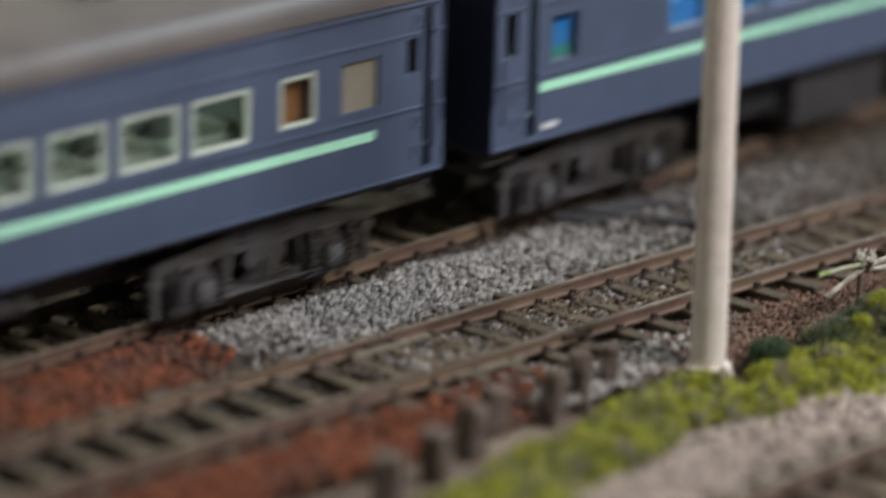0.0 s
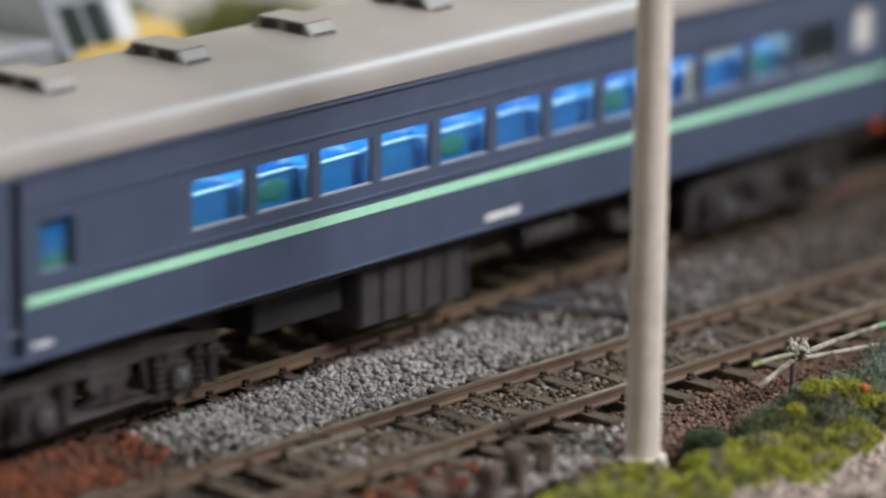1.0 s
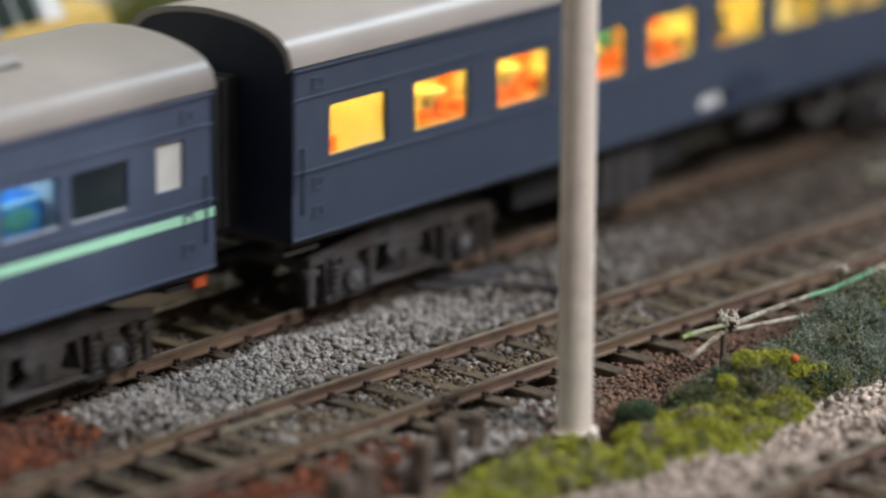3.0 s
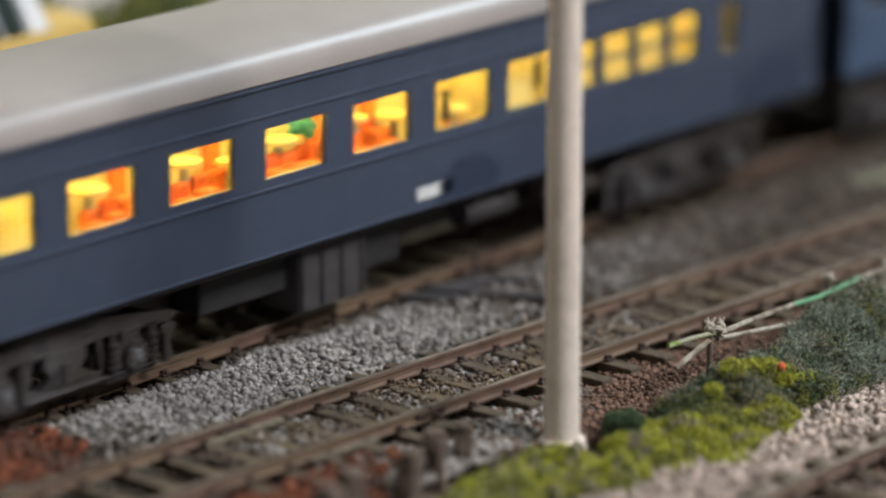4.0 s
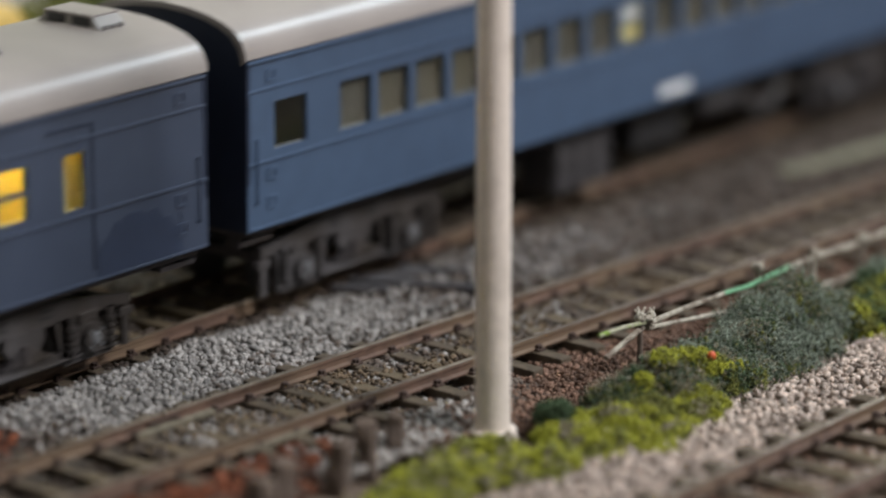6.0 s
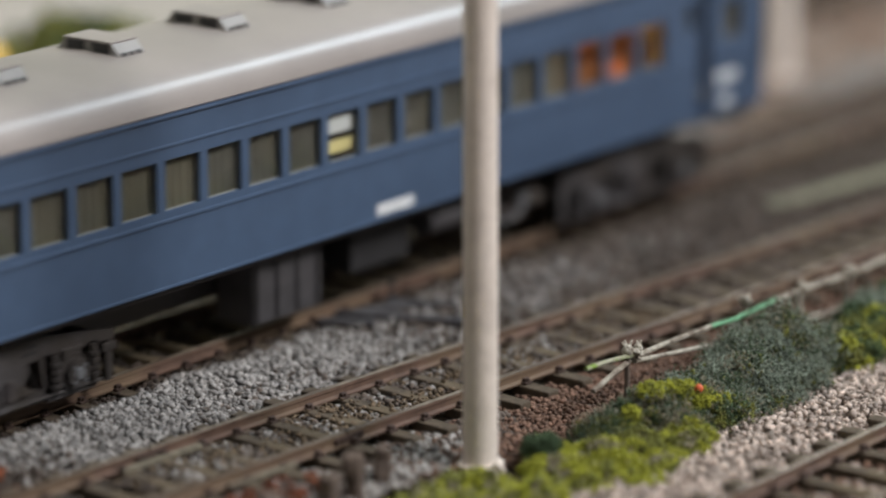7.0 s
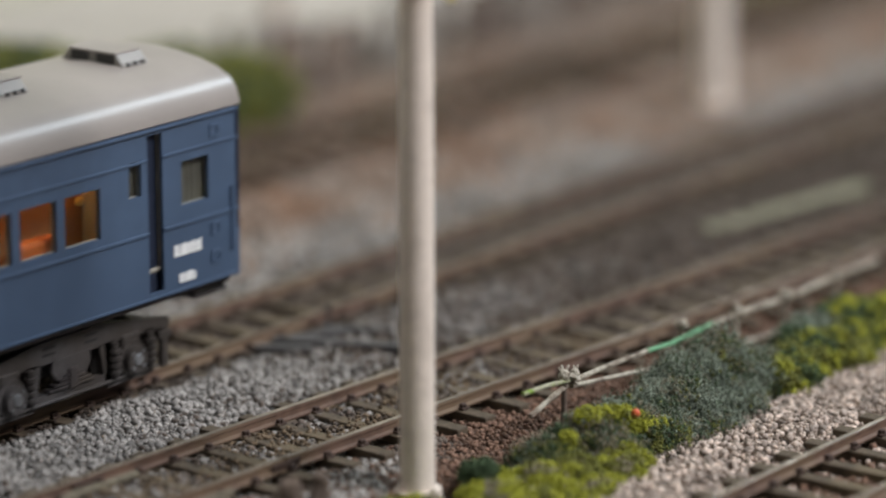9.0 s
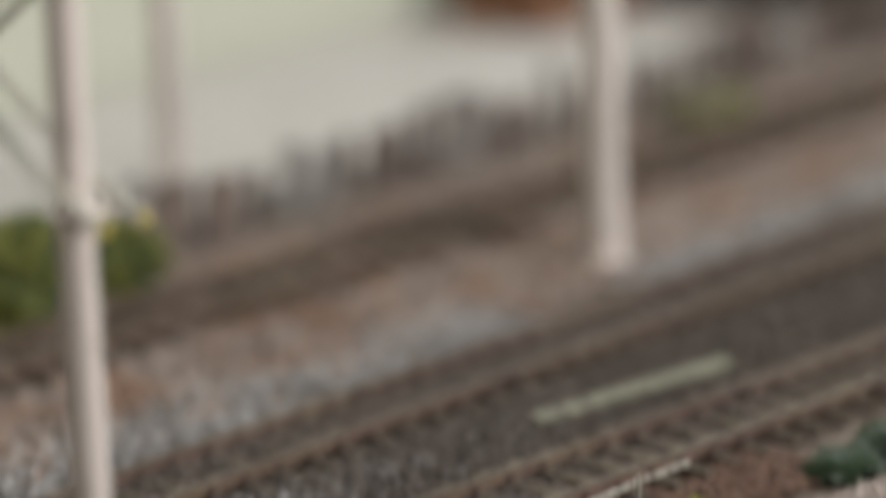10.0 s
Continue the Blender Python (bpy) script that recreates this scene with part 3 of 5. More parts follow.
def bogie(coach, x):
    """A pressed-steel bogie: side frames with openings, axle boxes, springs, brake gear and two wheelsets."""
    bm = bmesh.new()
    box(bm, -5, 5, -12.2, 12.2, 6, 14.2, 0.4)
    b = part("bogie", bm, BLACK, coach, "dusty grey pressed-steel bogie")
    b.matrix_basis = pose(x * MM, 0, 0)
    for k in (-1, 1):
        bm = bmesh.new()
        box(bm, k * 23 - 1, k * 23 + 1, -12.5, 12.5, 7.6, 9.4, 0.2)
        part("end_beam", bm, GEAR, b)
    for s in (-1, 1):
        y0, y1 = (12.4, 13.8) if s > 0 else (-13.8, -12.4)
        # side frame: upper beam, lower chord and the slanting webs between them
        bm = bmesh.new()
        prism_y(bm, [(-24.5, 8.6), (-24.5, 10.2), (-19, 11.0), (-8, 12.6), (8, 12.6), (19, 11.0), (24.5, 10.2), (24.5, 8.6), (9.5, 8.9), (-9.5, 8.9)], y0, y1)
        prism_y(bm, [(-10.5, 2.2), (-9.4, 3.9), (9.4, 3.9), (10.5, 2.2)], y0, y1)
        for k in (-1, 1):
            prism_y(bm, [(k * 10.6, 2.4), (k * 8.4, 2.4), (k * 7.0, 9.1), (k * 9.8, 9.1)], y0, y1)
        prism_y(bm, [(-1.0, 2.6), (1.0, 2.6), (4.6, 7.2), (4.6, 9.1), (-4.6, 9.1), (-4.6, 7.2)], y0 + s * 0.2, y1 + s * 0.2)
        part("side_frame", bm, BOGIEGREY, b, "dusty grey pressed-steel frame")
        for k in (-1, 1):
            # horn guide round each axle box, guard iron at the end
            bm = bmesh.new()
            for q in (-4.9, 4.9):
                prism_y(bm, [(k * 14.5 + q - 0.9, 1.8), (k * 14.5 + q + 0.9, 1.8), (k * 14.5 + q + 1.3, 9.2), (k * 14.5 + q - 1.3, 9.2)], y0, y1)
            prism_y(bm, [(k * 14.5 - 5.6, 1.5), (k * 14.5 + 5.6, 1.5), (k * 14.5 + 5.2, 2.5), (k * 14.5 - 5.2, 2.5)], y0, y1)
            part("horn_guide", bm, BOGIEGREY, b)
            bm = bmesh.new()
            box(bm, k * 23.6 - 0.8, k * 23.6 + 0.8, y0 + 0.2, y1 - 0.2, 1.6, 9.2, 0.2)
            box(bm, k * 23.6 - 1.6, k * 23.6 + 1.6, y0, y1, 6.6, 8.0, 0.2)
            part("guard_iron", bm, BOGIEGREY, b)
    for s in (-1, 1):
        bm = bmesh.new()
        for k in (-1, 1):
            for z in (10.2, 11.3):
                box(bm, k * 5.0 - 1.4, k * 5.0 + 1.4, min(s * 13.75, s * 13.9), max(s * 13.75, s * 13.9), z, z + 0.45)
        part("frame_slot", bm, BLACK, b)
        # leaf spring over the lower chord
        bm = bmesh.new()
        for h in range(4):
            w = 5.6 - h * 1.2
            box(bm, -w, w, min(s * 12.8, s * 14.3), max(s * 12.8, s * 14.3), 4.0 + h * 0.62, 4.5 + h * 0.62, 0.12)
        box(bm, -1.0, 1.0, min(s * 12.8, s * 14.6), max(s * 12.8, s * 14.6), 3.8, 7.2, 0.2)
        part("leaf_spring", bm, GEAR, b)
        # brake pull rod along the foot of the frame
        bm = bmesh.new()
        rod(bm, (-21, s * 14.1, 2.6), (21, s * 14.1, 2.6), 0.32, None, 8)
        part("brake_rod", bm, BOGIEGREY, b)
    for k in (-1, 1):
        for s in (-1, 1):
            bm = bmesh.new()
            rod(bm, (k * 14.5, s * 12.6, 5.3), (k * 14.5, s * 14.4, 5.3), 3.5, 3.2, 20)
            box(bm, k * 14.5 - 2.2, k * 14.5 + 2.2, min(s * 12.6, s * 14.2), max(s * 12.6, s * 14.2), 7.4, 9.6, 0.4)
            rod(bm, (k * 14.5, s * 13.2, 5.3), (k * 14.5, s * 15.6, 5.3), 2.6, 2.3, 20)
            part("axle_box", bm, BOGIEGREY, b)
            bm = bmesh.new()
            rod(bm, (k * 14.5, s * 15.5, 5.3), (k * 14.5, s * 16.0, 5.3), 1.2, 0.9, 12)
            for q in range(4):
                a = math.pi / 4 + q * math.pi / 2
                rod(bm, (k * 14.5 + 1.8 * math.cos(a), s * 15.4, 5.3 + 1.8 * math.sin(a)), (k * 14.5 + 1.8 * math.cos(a), s * 15.85, 5.3 + 1.8 * math.sin(a)), 0.3, None, 6)
            part("axle_cap", bm, BRIGHT, b, "rubbed shiny cap")
            for q in (-4.4, 4.4):
                bm = bmesh.new()
                rod(bm, (k * 14.5 + q, s * 14.3, 3.0), (k * 14.5 + q, s * 14.3, 9.0), 0.7, None, 10)
                for h in range(4):
                    rod(bm, (k * 14.5 + q, s * 14.3, 3.8 + h * 1.15), (k * 14.5 + q, s * 14.3, 4.4 + h * 1.15), 1.15, None, 10)
                part("spring", bm, BOGIEGREY, b)
            bm = bmesh.new()
            box(bm, k * 21 - 0.8, k * 21 + 0.8, min(s * 9, s * 11.4), max(s * 9, s * 11.4), 2.6, 8, 0.2)
            part("brake_shoe", bm, BLACK, b)
        bm = bmesh.new()
        for s in (-1, 1):
            rod(bm, (0, s * 7.2, 0), (0, s * 9.6, 0), 5.35, 5.2, 24)
            rod(bm, (0, s * 6.6, 0), (0, s * 7.2, 0), 6.0, 6.0, 24)
            rod(bm, (0, s * 9.4, 0), (0, s * 9.9, 0), 3.6, 3.4, 16)
            for q in range(6):
                a = q * math.pi / 3
                rod(bm, (2.4 * math.cos(a), s * 9.5, 2.4 * math.sin(a)), (2.4 * math.cos(a), s * 10.1, 2.4 * math.sin(a)), 0.5, None, 6)
        rod(bm, (0, -12.4, 0), (0, 12.4, 0), 0.9, None, 10)
        w = part("wheelset", bm, STEEL, b, "steel wheels on an axle")
        w.matrix_basis = pose(k * 14.5 * MM, 0, 5.35 * MM)
        WHEELS.append((w, k * 14.5))
    return b


WHEELS = []


def coach(label, x, half, paint, wins, seat, inner, lamp, lamp_span, band=None, slots=(), vents=(), gear=(), plates=(), interior="rows", extras=(), bogies=(-87.5, 86.0)):
    """wins: (xa, xb, za, zb, fill) openings in both sides; fill: pane, curtain or frame."""
    c = thing("railway_coach", label, "railway coach", "coaches of the train", "", (x, 0, 0))
    COACHES.append((c, x))
    holes = [(a, b, za, zb) for a, b, za, zb, f in wins] + [(a, b, 16.6, 43.2) for a, b in slots]
    for s in (-1, 1):
        bm = bmesh.new()
        pierced(bm, -half, half, ZB, ZE, s * 18.0, s * 17.4, holes)
        side = part("body_side", bm, paint, c)
        # raised belts and the rain gutter
        for nm, z, h, d in (("belt_rail", 26.6, 0.55, 0.28), ("belt_rail", 38.9, 0.5, 0.22), ("sill_rail", ZB + 0.1, 0.5, 0.2), ("rain_gutter", 43.75, 0.45, 0.45)):
            cutx = sorted([-half] + [q for sl in slots for q in sl] + [half]) if nm == "belt_rail" else [-half, half]
            bm = bmesh.new()
            for a, b in zip(cutx[::2], cutx[1::2]):
                box(bm, a + 0.1, b - 0.1, min(s * 17.95, s * (18 + d)), max(s * 17.95, s * (18 + d)), z, z + h, 0.08)
            part(nm, bm, paint, side)
        for a, b in slots:
            # door colour carries the shade of its recess
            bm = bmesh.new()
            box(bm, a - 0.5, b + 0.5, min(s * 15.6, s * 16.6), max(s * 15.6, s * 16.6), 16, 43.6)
            part("door", bm, SHADOWBLUE, side, "recessed door, shade put into its dark navy")
        for a, b, za, zb, f in wins:
            bm = bmesh.new()
            if f == "curtain":
                box(bm, a - 0.2, b + 0.2, min(s * 17.05, s * 17.38), max(s * 17.05, s * 17.38), za - 0.2, zb + 0.2)
                part("window_blind", bm, CURTAIN if paint is NAVY and a > 105 else BLINDTAN, side, "blind behind the glass")
                continue
            box(bm, a - 0.3, b + 0.3, min(s * 17.25, s * 17.38), max(s * 17.25, s * 17.38), za - 0.3, zb + 0.3)
            if f == "blind":
                bc = bmesh.new()
                n = 9
                wave = [(a + (b - a) * k / n, -0.12 if k % 2 else 0.12) for k in range(n + 1)]
                va = [bc.verts.new((x, s * (16.6 + d), za - 0.3)) for x, d in wave]
                vb = [bc.verts.new((x, s * (16.6 + d), zb + 0.3)) for x, d in wave]
                for k in range(n):
                    bc.faces.new((va[k], va[k + 1], vb[k + 1], vb[k]))
                bmesh.ops.solidify(bc, geom=list(bc.faces), thickness=0.15)
                part("curtain", bc, BLINDGREY, side, "grey olive curtain behind the glass")
            pn = part("window_pane", bm, PANE, side)
            pn.visible_shadow = False
            if f == "pane" and b - a > 7.5 and lamp is LAMP_COOL:
                # highlight on the lower window edge, laid in as a pale strip
                bm = bmesh.new()
                box(bm, a + 0.05, b - 0.05, min(s * 17.8, s * 17.42), max(s * 17.8, s * 17.42), za + 0.02, za + 0.4, 0.05)
                part("sill_highlight", bm, SILLPALE, side, "lower window edge, highlight put into its pale colour")
            if f in ("frame", "bars"):
                bm = bmesh.new()
                if f == "frame":
                    w = 0.62
                    hs = [(a + w, b - w, za + w, zb - w)]
                    pierced(bm, a + 0.02, b - 0.02, za + 0.02, zb - 0.02, s * 17.85, s * 17.42, hs)
                else:
                    box(bm, a + 0.02, b - 0.02, min(s * 17.9, s * 17.42), max(s * 17.9, s * 17.42), (za + zb) / 2 - 0.45, (za + zb) / 2 + 0.45)
                part("window_frame", bm, FRAMEWHITE if f == "frame" else paint, side)
    if band:
        for s in (-1, 1):
            bm = bmesh.new()
            box(bm, band[0], band[1], min(s * 17.98, s * 18.12), max(s * 17.98, s * 18.12), band[2], band[2] + 1.55)
            part("colour_band", bm, MINT, c, "light mint green band")
    for s in (-1, 1):
        bm = bmesh.new()
        pierced(bm, -half + 1, half - 1, 20.0, 44.2, s * 17.0, s * 16.75, [(a, b, za, zb) for a, b, za, zb, f in wins if f != "curtain"] + [(a, b, 20.4, 43.2) for a, b in slots])
        part("wall_lining", bm, inner, c)
    # roof shell
    bm = bmesh.new()
    inner_line = [(y * 0.94, z - 1.0) for y, z in reversed(ROOF_LINE)]
    prism_x(bm, ROOF_LINE + inner_line, -half - 0.3, half + 0.3)
    part("roof", bm, ROOFDARK if lamp is LAMP_PALE else ROOF, c, "grey painted arched roof", True)
    for e in (-1, 1):
        # end wall colour carries the shade between coaches
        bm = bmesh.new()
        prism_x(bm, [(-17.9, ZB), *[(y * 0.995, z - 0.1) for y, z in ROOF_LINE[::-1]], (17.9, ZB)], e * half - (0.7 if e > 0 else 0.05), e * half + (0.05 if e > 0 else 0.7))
        part("end_wall", bm, SHADOWBLUE, c, "end wall, shade put into its dark navy")
        bm = bmesh.new()
        for k in range(4):
            x0 = e * (half + 0.2 + k * 1.3)
            box(bm, min(x0, x0 + e * 1.0), max(x0, x0 + e * 1.0), -6.2 + 0.25 * (k % 2), 6.2 - 0.25 * (k % 2), 16.5, 42 - 0.3 * (k % 2), 0.3)
        part("gangway_bellows", bm, BLACK, c, "black folded gangway")
        bm = bmesh.new()
        rod(bm, (e * (half - 12), 0, 9.5), (e * (half + 4.5), 0, 9.5), 1.3, None, 10)
        box(bm, min(e * (half + 2), e * (half + 6)), max(e * (half + 2), e * (half + 6)), -2.2, 2.2, 7.6, 11.6, 0.4)
        part("coupler", bm, BLACK, c)
        if seat is SEATBLUE and e > 0:
            bm = bmesh.new()
            box(bm, half - 3.4, half - 0.4, -16.6, -14.4, 12.2, 15.4, 0.3)
            part("marker_lamp", bm, RED, c, "small orange red marker lamp")
        for s in (-1, 1):
            bm = bmesh.new()
            box(bm, min(e * (half - 9), e * (half - 0.5)), max(e * (half - 9), e * (half - 0.5)), s * 14 - 1.6, s * 14 + 1.6, 12.4, 13.3, 0.15)
            for q in (-8.5, -1.2):
                box(bm, e * (half + q) - 0.3, e * (half + q) + 0.3, s * 14 - 1.2, s * 14 + 1.2, 13.2, ZB + 0.4)
            part("step_board", bm, GEAR, c)
        for s in (-1, 1):
            for dx in (2.2,):
                bm = bmesh.new()
                xx = e * (half - dx)
                rod(bm, (xx, s * 18.45, 20), (xx, s * 18.45, 31), 0.2, None, 6)
                for zz in (20.2, 30.8):
                    rod(bm, (xx, s * 17.9, zz), (xx, s * 18.5, zz), 0.2, None, 6)
                part("handrail", bm, paint, c)
            for zz in (18.6, 23.4, 40.2):
                bm = bmesh.new()
                pierced(bm, e * (half - 6.2) - 1.2, e * (half - 6.2) + 1.2, zz, zz + 2.2, s * 18.2, s * 17.95, [(e * (half - 6.2) - 0.75, e * (half - 6.2) + 0.75, zz + 0.45, zz + 1.75)])
                part("lamp_bracket", bm, paint, c)
    # underframe and floor
    bm = bmesh.new()
    box(bm, -half + 1, half - 1, -16.8, 16.8, 14.2, 16.2, 0.2)
    part("underframe", bm, GEAR, c)
    bm = bmesh.new()
    box(bm, -half + 50, half - 50, -5, 5, 6.4, 14.3, 0.4)
    part("centre_sill", bm, GEAR, c)
    for sx in (-1, 1):
        bogie(c, (bogies[0] if sx < 0 else bogies[1]))
    for kind, a, b, zlo, yy in gear:
        for s in (-1, 1):
            bm = bmesh.new()
            if kind == "tank":
                rod(bm, (a, s * yy, zlo + 3.4), (b, s * yy, zlo + 3.4), 2.5, None, 20)
                for q in (a + 2, b - 2):
                    box(bm, q - 0.5, q + 0.5, s * yy - 2.7, s * yy + 2.7, zlo + 3, 14.4)
                part("air_tank", bm, BOXGREY, c)
            elif kind == "plain":
                box(bm, a, b, min(s * 5, s * yy), max(s * 5, s * yy), zlo, 14.4, 0.5)
                part("equipment_box", bm, BLACK, c)
            elif kind == "valves":
                box(bm, a, b, min(s * 6, s * (yy - 2)), max(s * 6, s * (yy - 2)), zlo + 2.4, 14.4, 0.4)
                vb = part("valve_box", bm, BOGIEGREY, c)
                m = (a + b) / 2
                for q, zz, rr in ((a + 3, zlo + 3.2, 1.5), (m, zlo + 1.6, 1.2), (b - 3.5, zlo + 4.0, 1.7)):
                    bm = bmesh.new()
                    rod(bm, (q - 2.4, s * (yy - 0.6), zz), (q + 2.4, s * (yy - 0.6), zz), rr, rr * 0.9, 14)
                    rod(bm, (q, s * (yy - 0.6), zz), (q, s * (yy - 0.6), 14.4), rr * 0.4, None, 8)
                    part("cylinder", bm, GEAR, vb)
                bm = bmesh.new()
                for p, q in zip([(a + 1, 0.4), (a + 4, -1.4), (m, -0.6), (m + 3, 1.2)], [(a + 4, -1.4), (m, -0.6), (m + 3, 1.2), (b - 1, 1.8)]):
                    rod(bm, (p[0], s * (yy + 0.3), zlo + 2.6 + p[1]), (q[0], s * (yy + 0.3), zlo + 2.6 + q[1]), 0.4, None, 8)
                box(bm, m + 0.6, m + 3.6, min(s * yy, s * (yy + 0.8)), max(s * yy, s * (yy + 0.8)), zlo + 3.4, zlo + 5.6, 0.3)
                part("pipework", bm, BRIGHT, vb, "worn bare metal pipes")
            else:
                box(bm, a, b, min(s * 6, s * yy), max(s * 6, s * yy), zlo, 14.4, 0.4)
                gb = part("equipment_box", bm, BOXGREY, c)
                bm = bmesh.new()
                n = max(2, int((b - a) / 5))
                for k in range(n + 1):
                    q = a + 0.7 + (b - a - 1.4) * k / n
                    box(bm, q - 0.35, q + 0.35, min(s * yy, s * (yy + 0.6)), max(s * yy, s * (yy + 0.6)), zlo + 0.6, 14, 0.1)
                part("box_rib", bm, BOXGREY, gb)
    # roof ventilators
    for v in vents:
        bm = bmesh.new()
        prism_x(bm, [(-7.0, 51.0), (-6.8, 52.0), (-5.0, 54.0), (5.0, 54.0), (6.8, 52.0), (7.0, 51.0)], v, v + 6.0)
        vt = part("roof_ventilator", bm, VENT, c)
        bm = bmesh.new()
        box(bm, v - 0.35, v + 6.35, -5.2, 5.2, 53.9, 54.25, 0.15)
        part("ventilator_cap", bm, ROOF, vt)
        for e in (-0.2, 5.95):
            for q in (-1, 1):
                bm = bmesh.new()
                box(bm, v + e, v + e + 0.25, min(q * 0.9, q * 4.7), max(q * 0.9, q * 4.7), 52.0, 53.75, 0.05)
                part("ventilator_opening", bm, BLACK, vt)
        for e in (0.8, 2.6, 4.4):
            bm = bmesh.new()
            box(bm, v + e, v + e + 0.9, -6.95, -6.2, 51.7, 52.5, 0.1)
            part("ventilator_slot", bm, BLACK, vt)
    # white lettering plates as plain bars
    for a, b, z0, z1, kind in plates:
        bm = bmesh.new()
        if kind == "bars":
            k = a
            i = 0
            while k < b - 0.4:
                w = (0.9, 0.5, 1.3, 0.7)[i % 4]
                box(bm, k, min(b, k + w), -18.1, -17.98, z0, z1 - 0.2 * (i % 2))
                k += w + 0.2
                i += 1
            part("lettering", bm, WHITE, c, "white bars of unreadable lettering")
        else:
            # ragged brushed outline
            n = 14
            edge = [(a, z0)] + [(b, z0)]
            edge += [(b + 0.9 * noise.noise((k * 0.8, a, 3)), z0 + (z1 - z0) * k / 4) for k in range(1, 4)]
            edge += [(b - (b - a) * k / n, z1 - (z1 - z0) * (0.35 * abs(noise.noise((k * 0.55, b, 1))) + 0.55 * abs(2 * k / n - 1) ** 3)) for k in range(n + 1)]
            edge += [(a + 0.9 * noise.noise((k * 0.8, b, 5)), z0 + (z1 - z0) * k / 4) for k in range(3, 0, -1)]
            prism_y(bm, edge, -18.1, -17.98)
            part("paint_patch", bm, PATCH, c, "darker fresh blue paint patch")
    # inside
    bm = bmesh.new()
    box(bm, -half + 1, half - 1, -16.7, 16.7, 19.6, 20.4)
    part("floor", bm, inner, c)
    bm = bmesh.new()
    box(bm, -half + 1.2, half - 1.2, -16.6, 16.6, 44.2, 44.6)
    part("ceiling_panel", bm, inner, c)
    for a, b in lamp_span:
        bm = bmesh.new()
        box(bm, a, b, -2.2, 2.2, 43.4, 44.0, 0.1)
        part("light_bar", bm, lamp, c, "glowing light bar under the roof")
    for xx in extras:
        bm = bmesh.new()
        box(bm, xx - 0.5, xx + 0.5, -16.6, 16.6, 20.4, 44.1)
        part("partition", bm, inner, c)
    xs = [w for w in wins if w[4] in ("pane", "frame") and w[1] - w[0] > 7.5 and not (lamp is LAMP_COOL and w[0] > 85) and not (lamp is LAMP_ORANGE)]
    if interior == "rows":
        for i, w in enumerate(xs):
            mid = (w[0] + w[1]) / 2
            hw = min(7.1, (w[1] - w[0]) / 2 + 0.9)
            for s in (-1, 1):
                if seat is SEATBLUE:
                    hw = 7.3
                bm = bmesh.new()
                box(bm, mid - hw, mid + hw * 0.75, s * 9.6 - 4.4, s * 9.6 + 4.4, 24.2, 27.4, 0.6)
                q = part("seat", bm, seat, c)
                bm = bmesh.new()
                top = (33.4 if seat is SEATBLUE else 28.9) + 0.35 * (i % 2)
                prism_y(bm, [(mid - hw, 25.0), (mid + hw, 25.0), (mid + hw, top - 0.5), (mid + hw - 0.6, top), (mid - hw + 0.6, top - 0.25), (mid - hw, top - 0.75)], s * 13.6, s * 14.6)
                part("side_shell", bm, seat, q)
                if seat is SEATBLUE and i % 3 == 1:
                    # green reflection on the seat shell, modelled as a coloured ellipsoid
                    bm = bmesh.new()
                    bmesh.ops.create_uvsphere(bm, u_segments=16, v_segments=10, radius=1, matrix=Matrix.Translation((mid + 0.6, s * 14.7, top - 2.6)) @ Matrix.Diagonal((3.6, 0.35, 1.9, 1)))
                    part("green_reflection", bm, TEALGREEN, q, "green reflection on the seat, put in as a flat ellipsoid", True)
                bm = bmesh.new()
                box(bm, mid + hw - 2.2, mid + hw, s * 9.6 - 4.4, s * 9.6 + 4.0, 25.4, (34.1 if seat is SEATBLUE else 29.8) + 0.6 * (i % 2), 0.7)
                part("backrest", bm, seat, q)
                if seat is SEATBLUE:
                    bm = bmesh.new()
                    prism_y(bm, [(mid - hw + 0.6, top - 0.25), (mid + hw - 0.6, top), (mid + hw - 0.6, top + 0.22), (mid - hw + 0.6, top - 0.03)], s * 13.5, s * 14.7)
                    part("piping", bm, PIPING, q, "pale blue edge")
                bm = bmesh.new()
                box(bm, mid - 1.6, mid + 2.0, s * 10 - 2.8, s * 10 + 2.8, 20.3, 24.4)
                part("seat_base", bm, GREYIN, q)
    else:
        for i, w in enumerate([q for q in xs if q[0] < 15]):
            mid = (w[0] + w[1]) / 2
            # round table tops on a leg: where along the window, how high
            for dx, zt, rr in ((), ((-2.6, 33.4, 3.4),), ((-3.6, 33.6, 3.0), (7.6, 31.6, 2.6)), ((-3.4, 33.0, 3.4),), ((-5.8, 33.2, 2.4), (4.6, 31.8, 3.4)), ((-1.0, 30.0, 2.6),))[i]:
                bm = bmesh.new()
                dx += 5.2
                rod(bm, (mid + dx, -12.4, zt - 0.7), (mid + dx, -12.4, zt), rr, rr, 24)
                q = part("table", bm, TABLE, c, "round yellow dining table")
                bm = bmesh.new()
                rod(bm, (mid + dx, -12.4, 20.3), (mid + dx, -12.4, zt - 0.6), 0.8, None, 8)
                part("table_leg", bm, GREYIN, q)
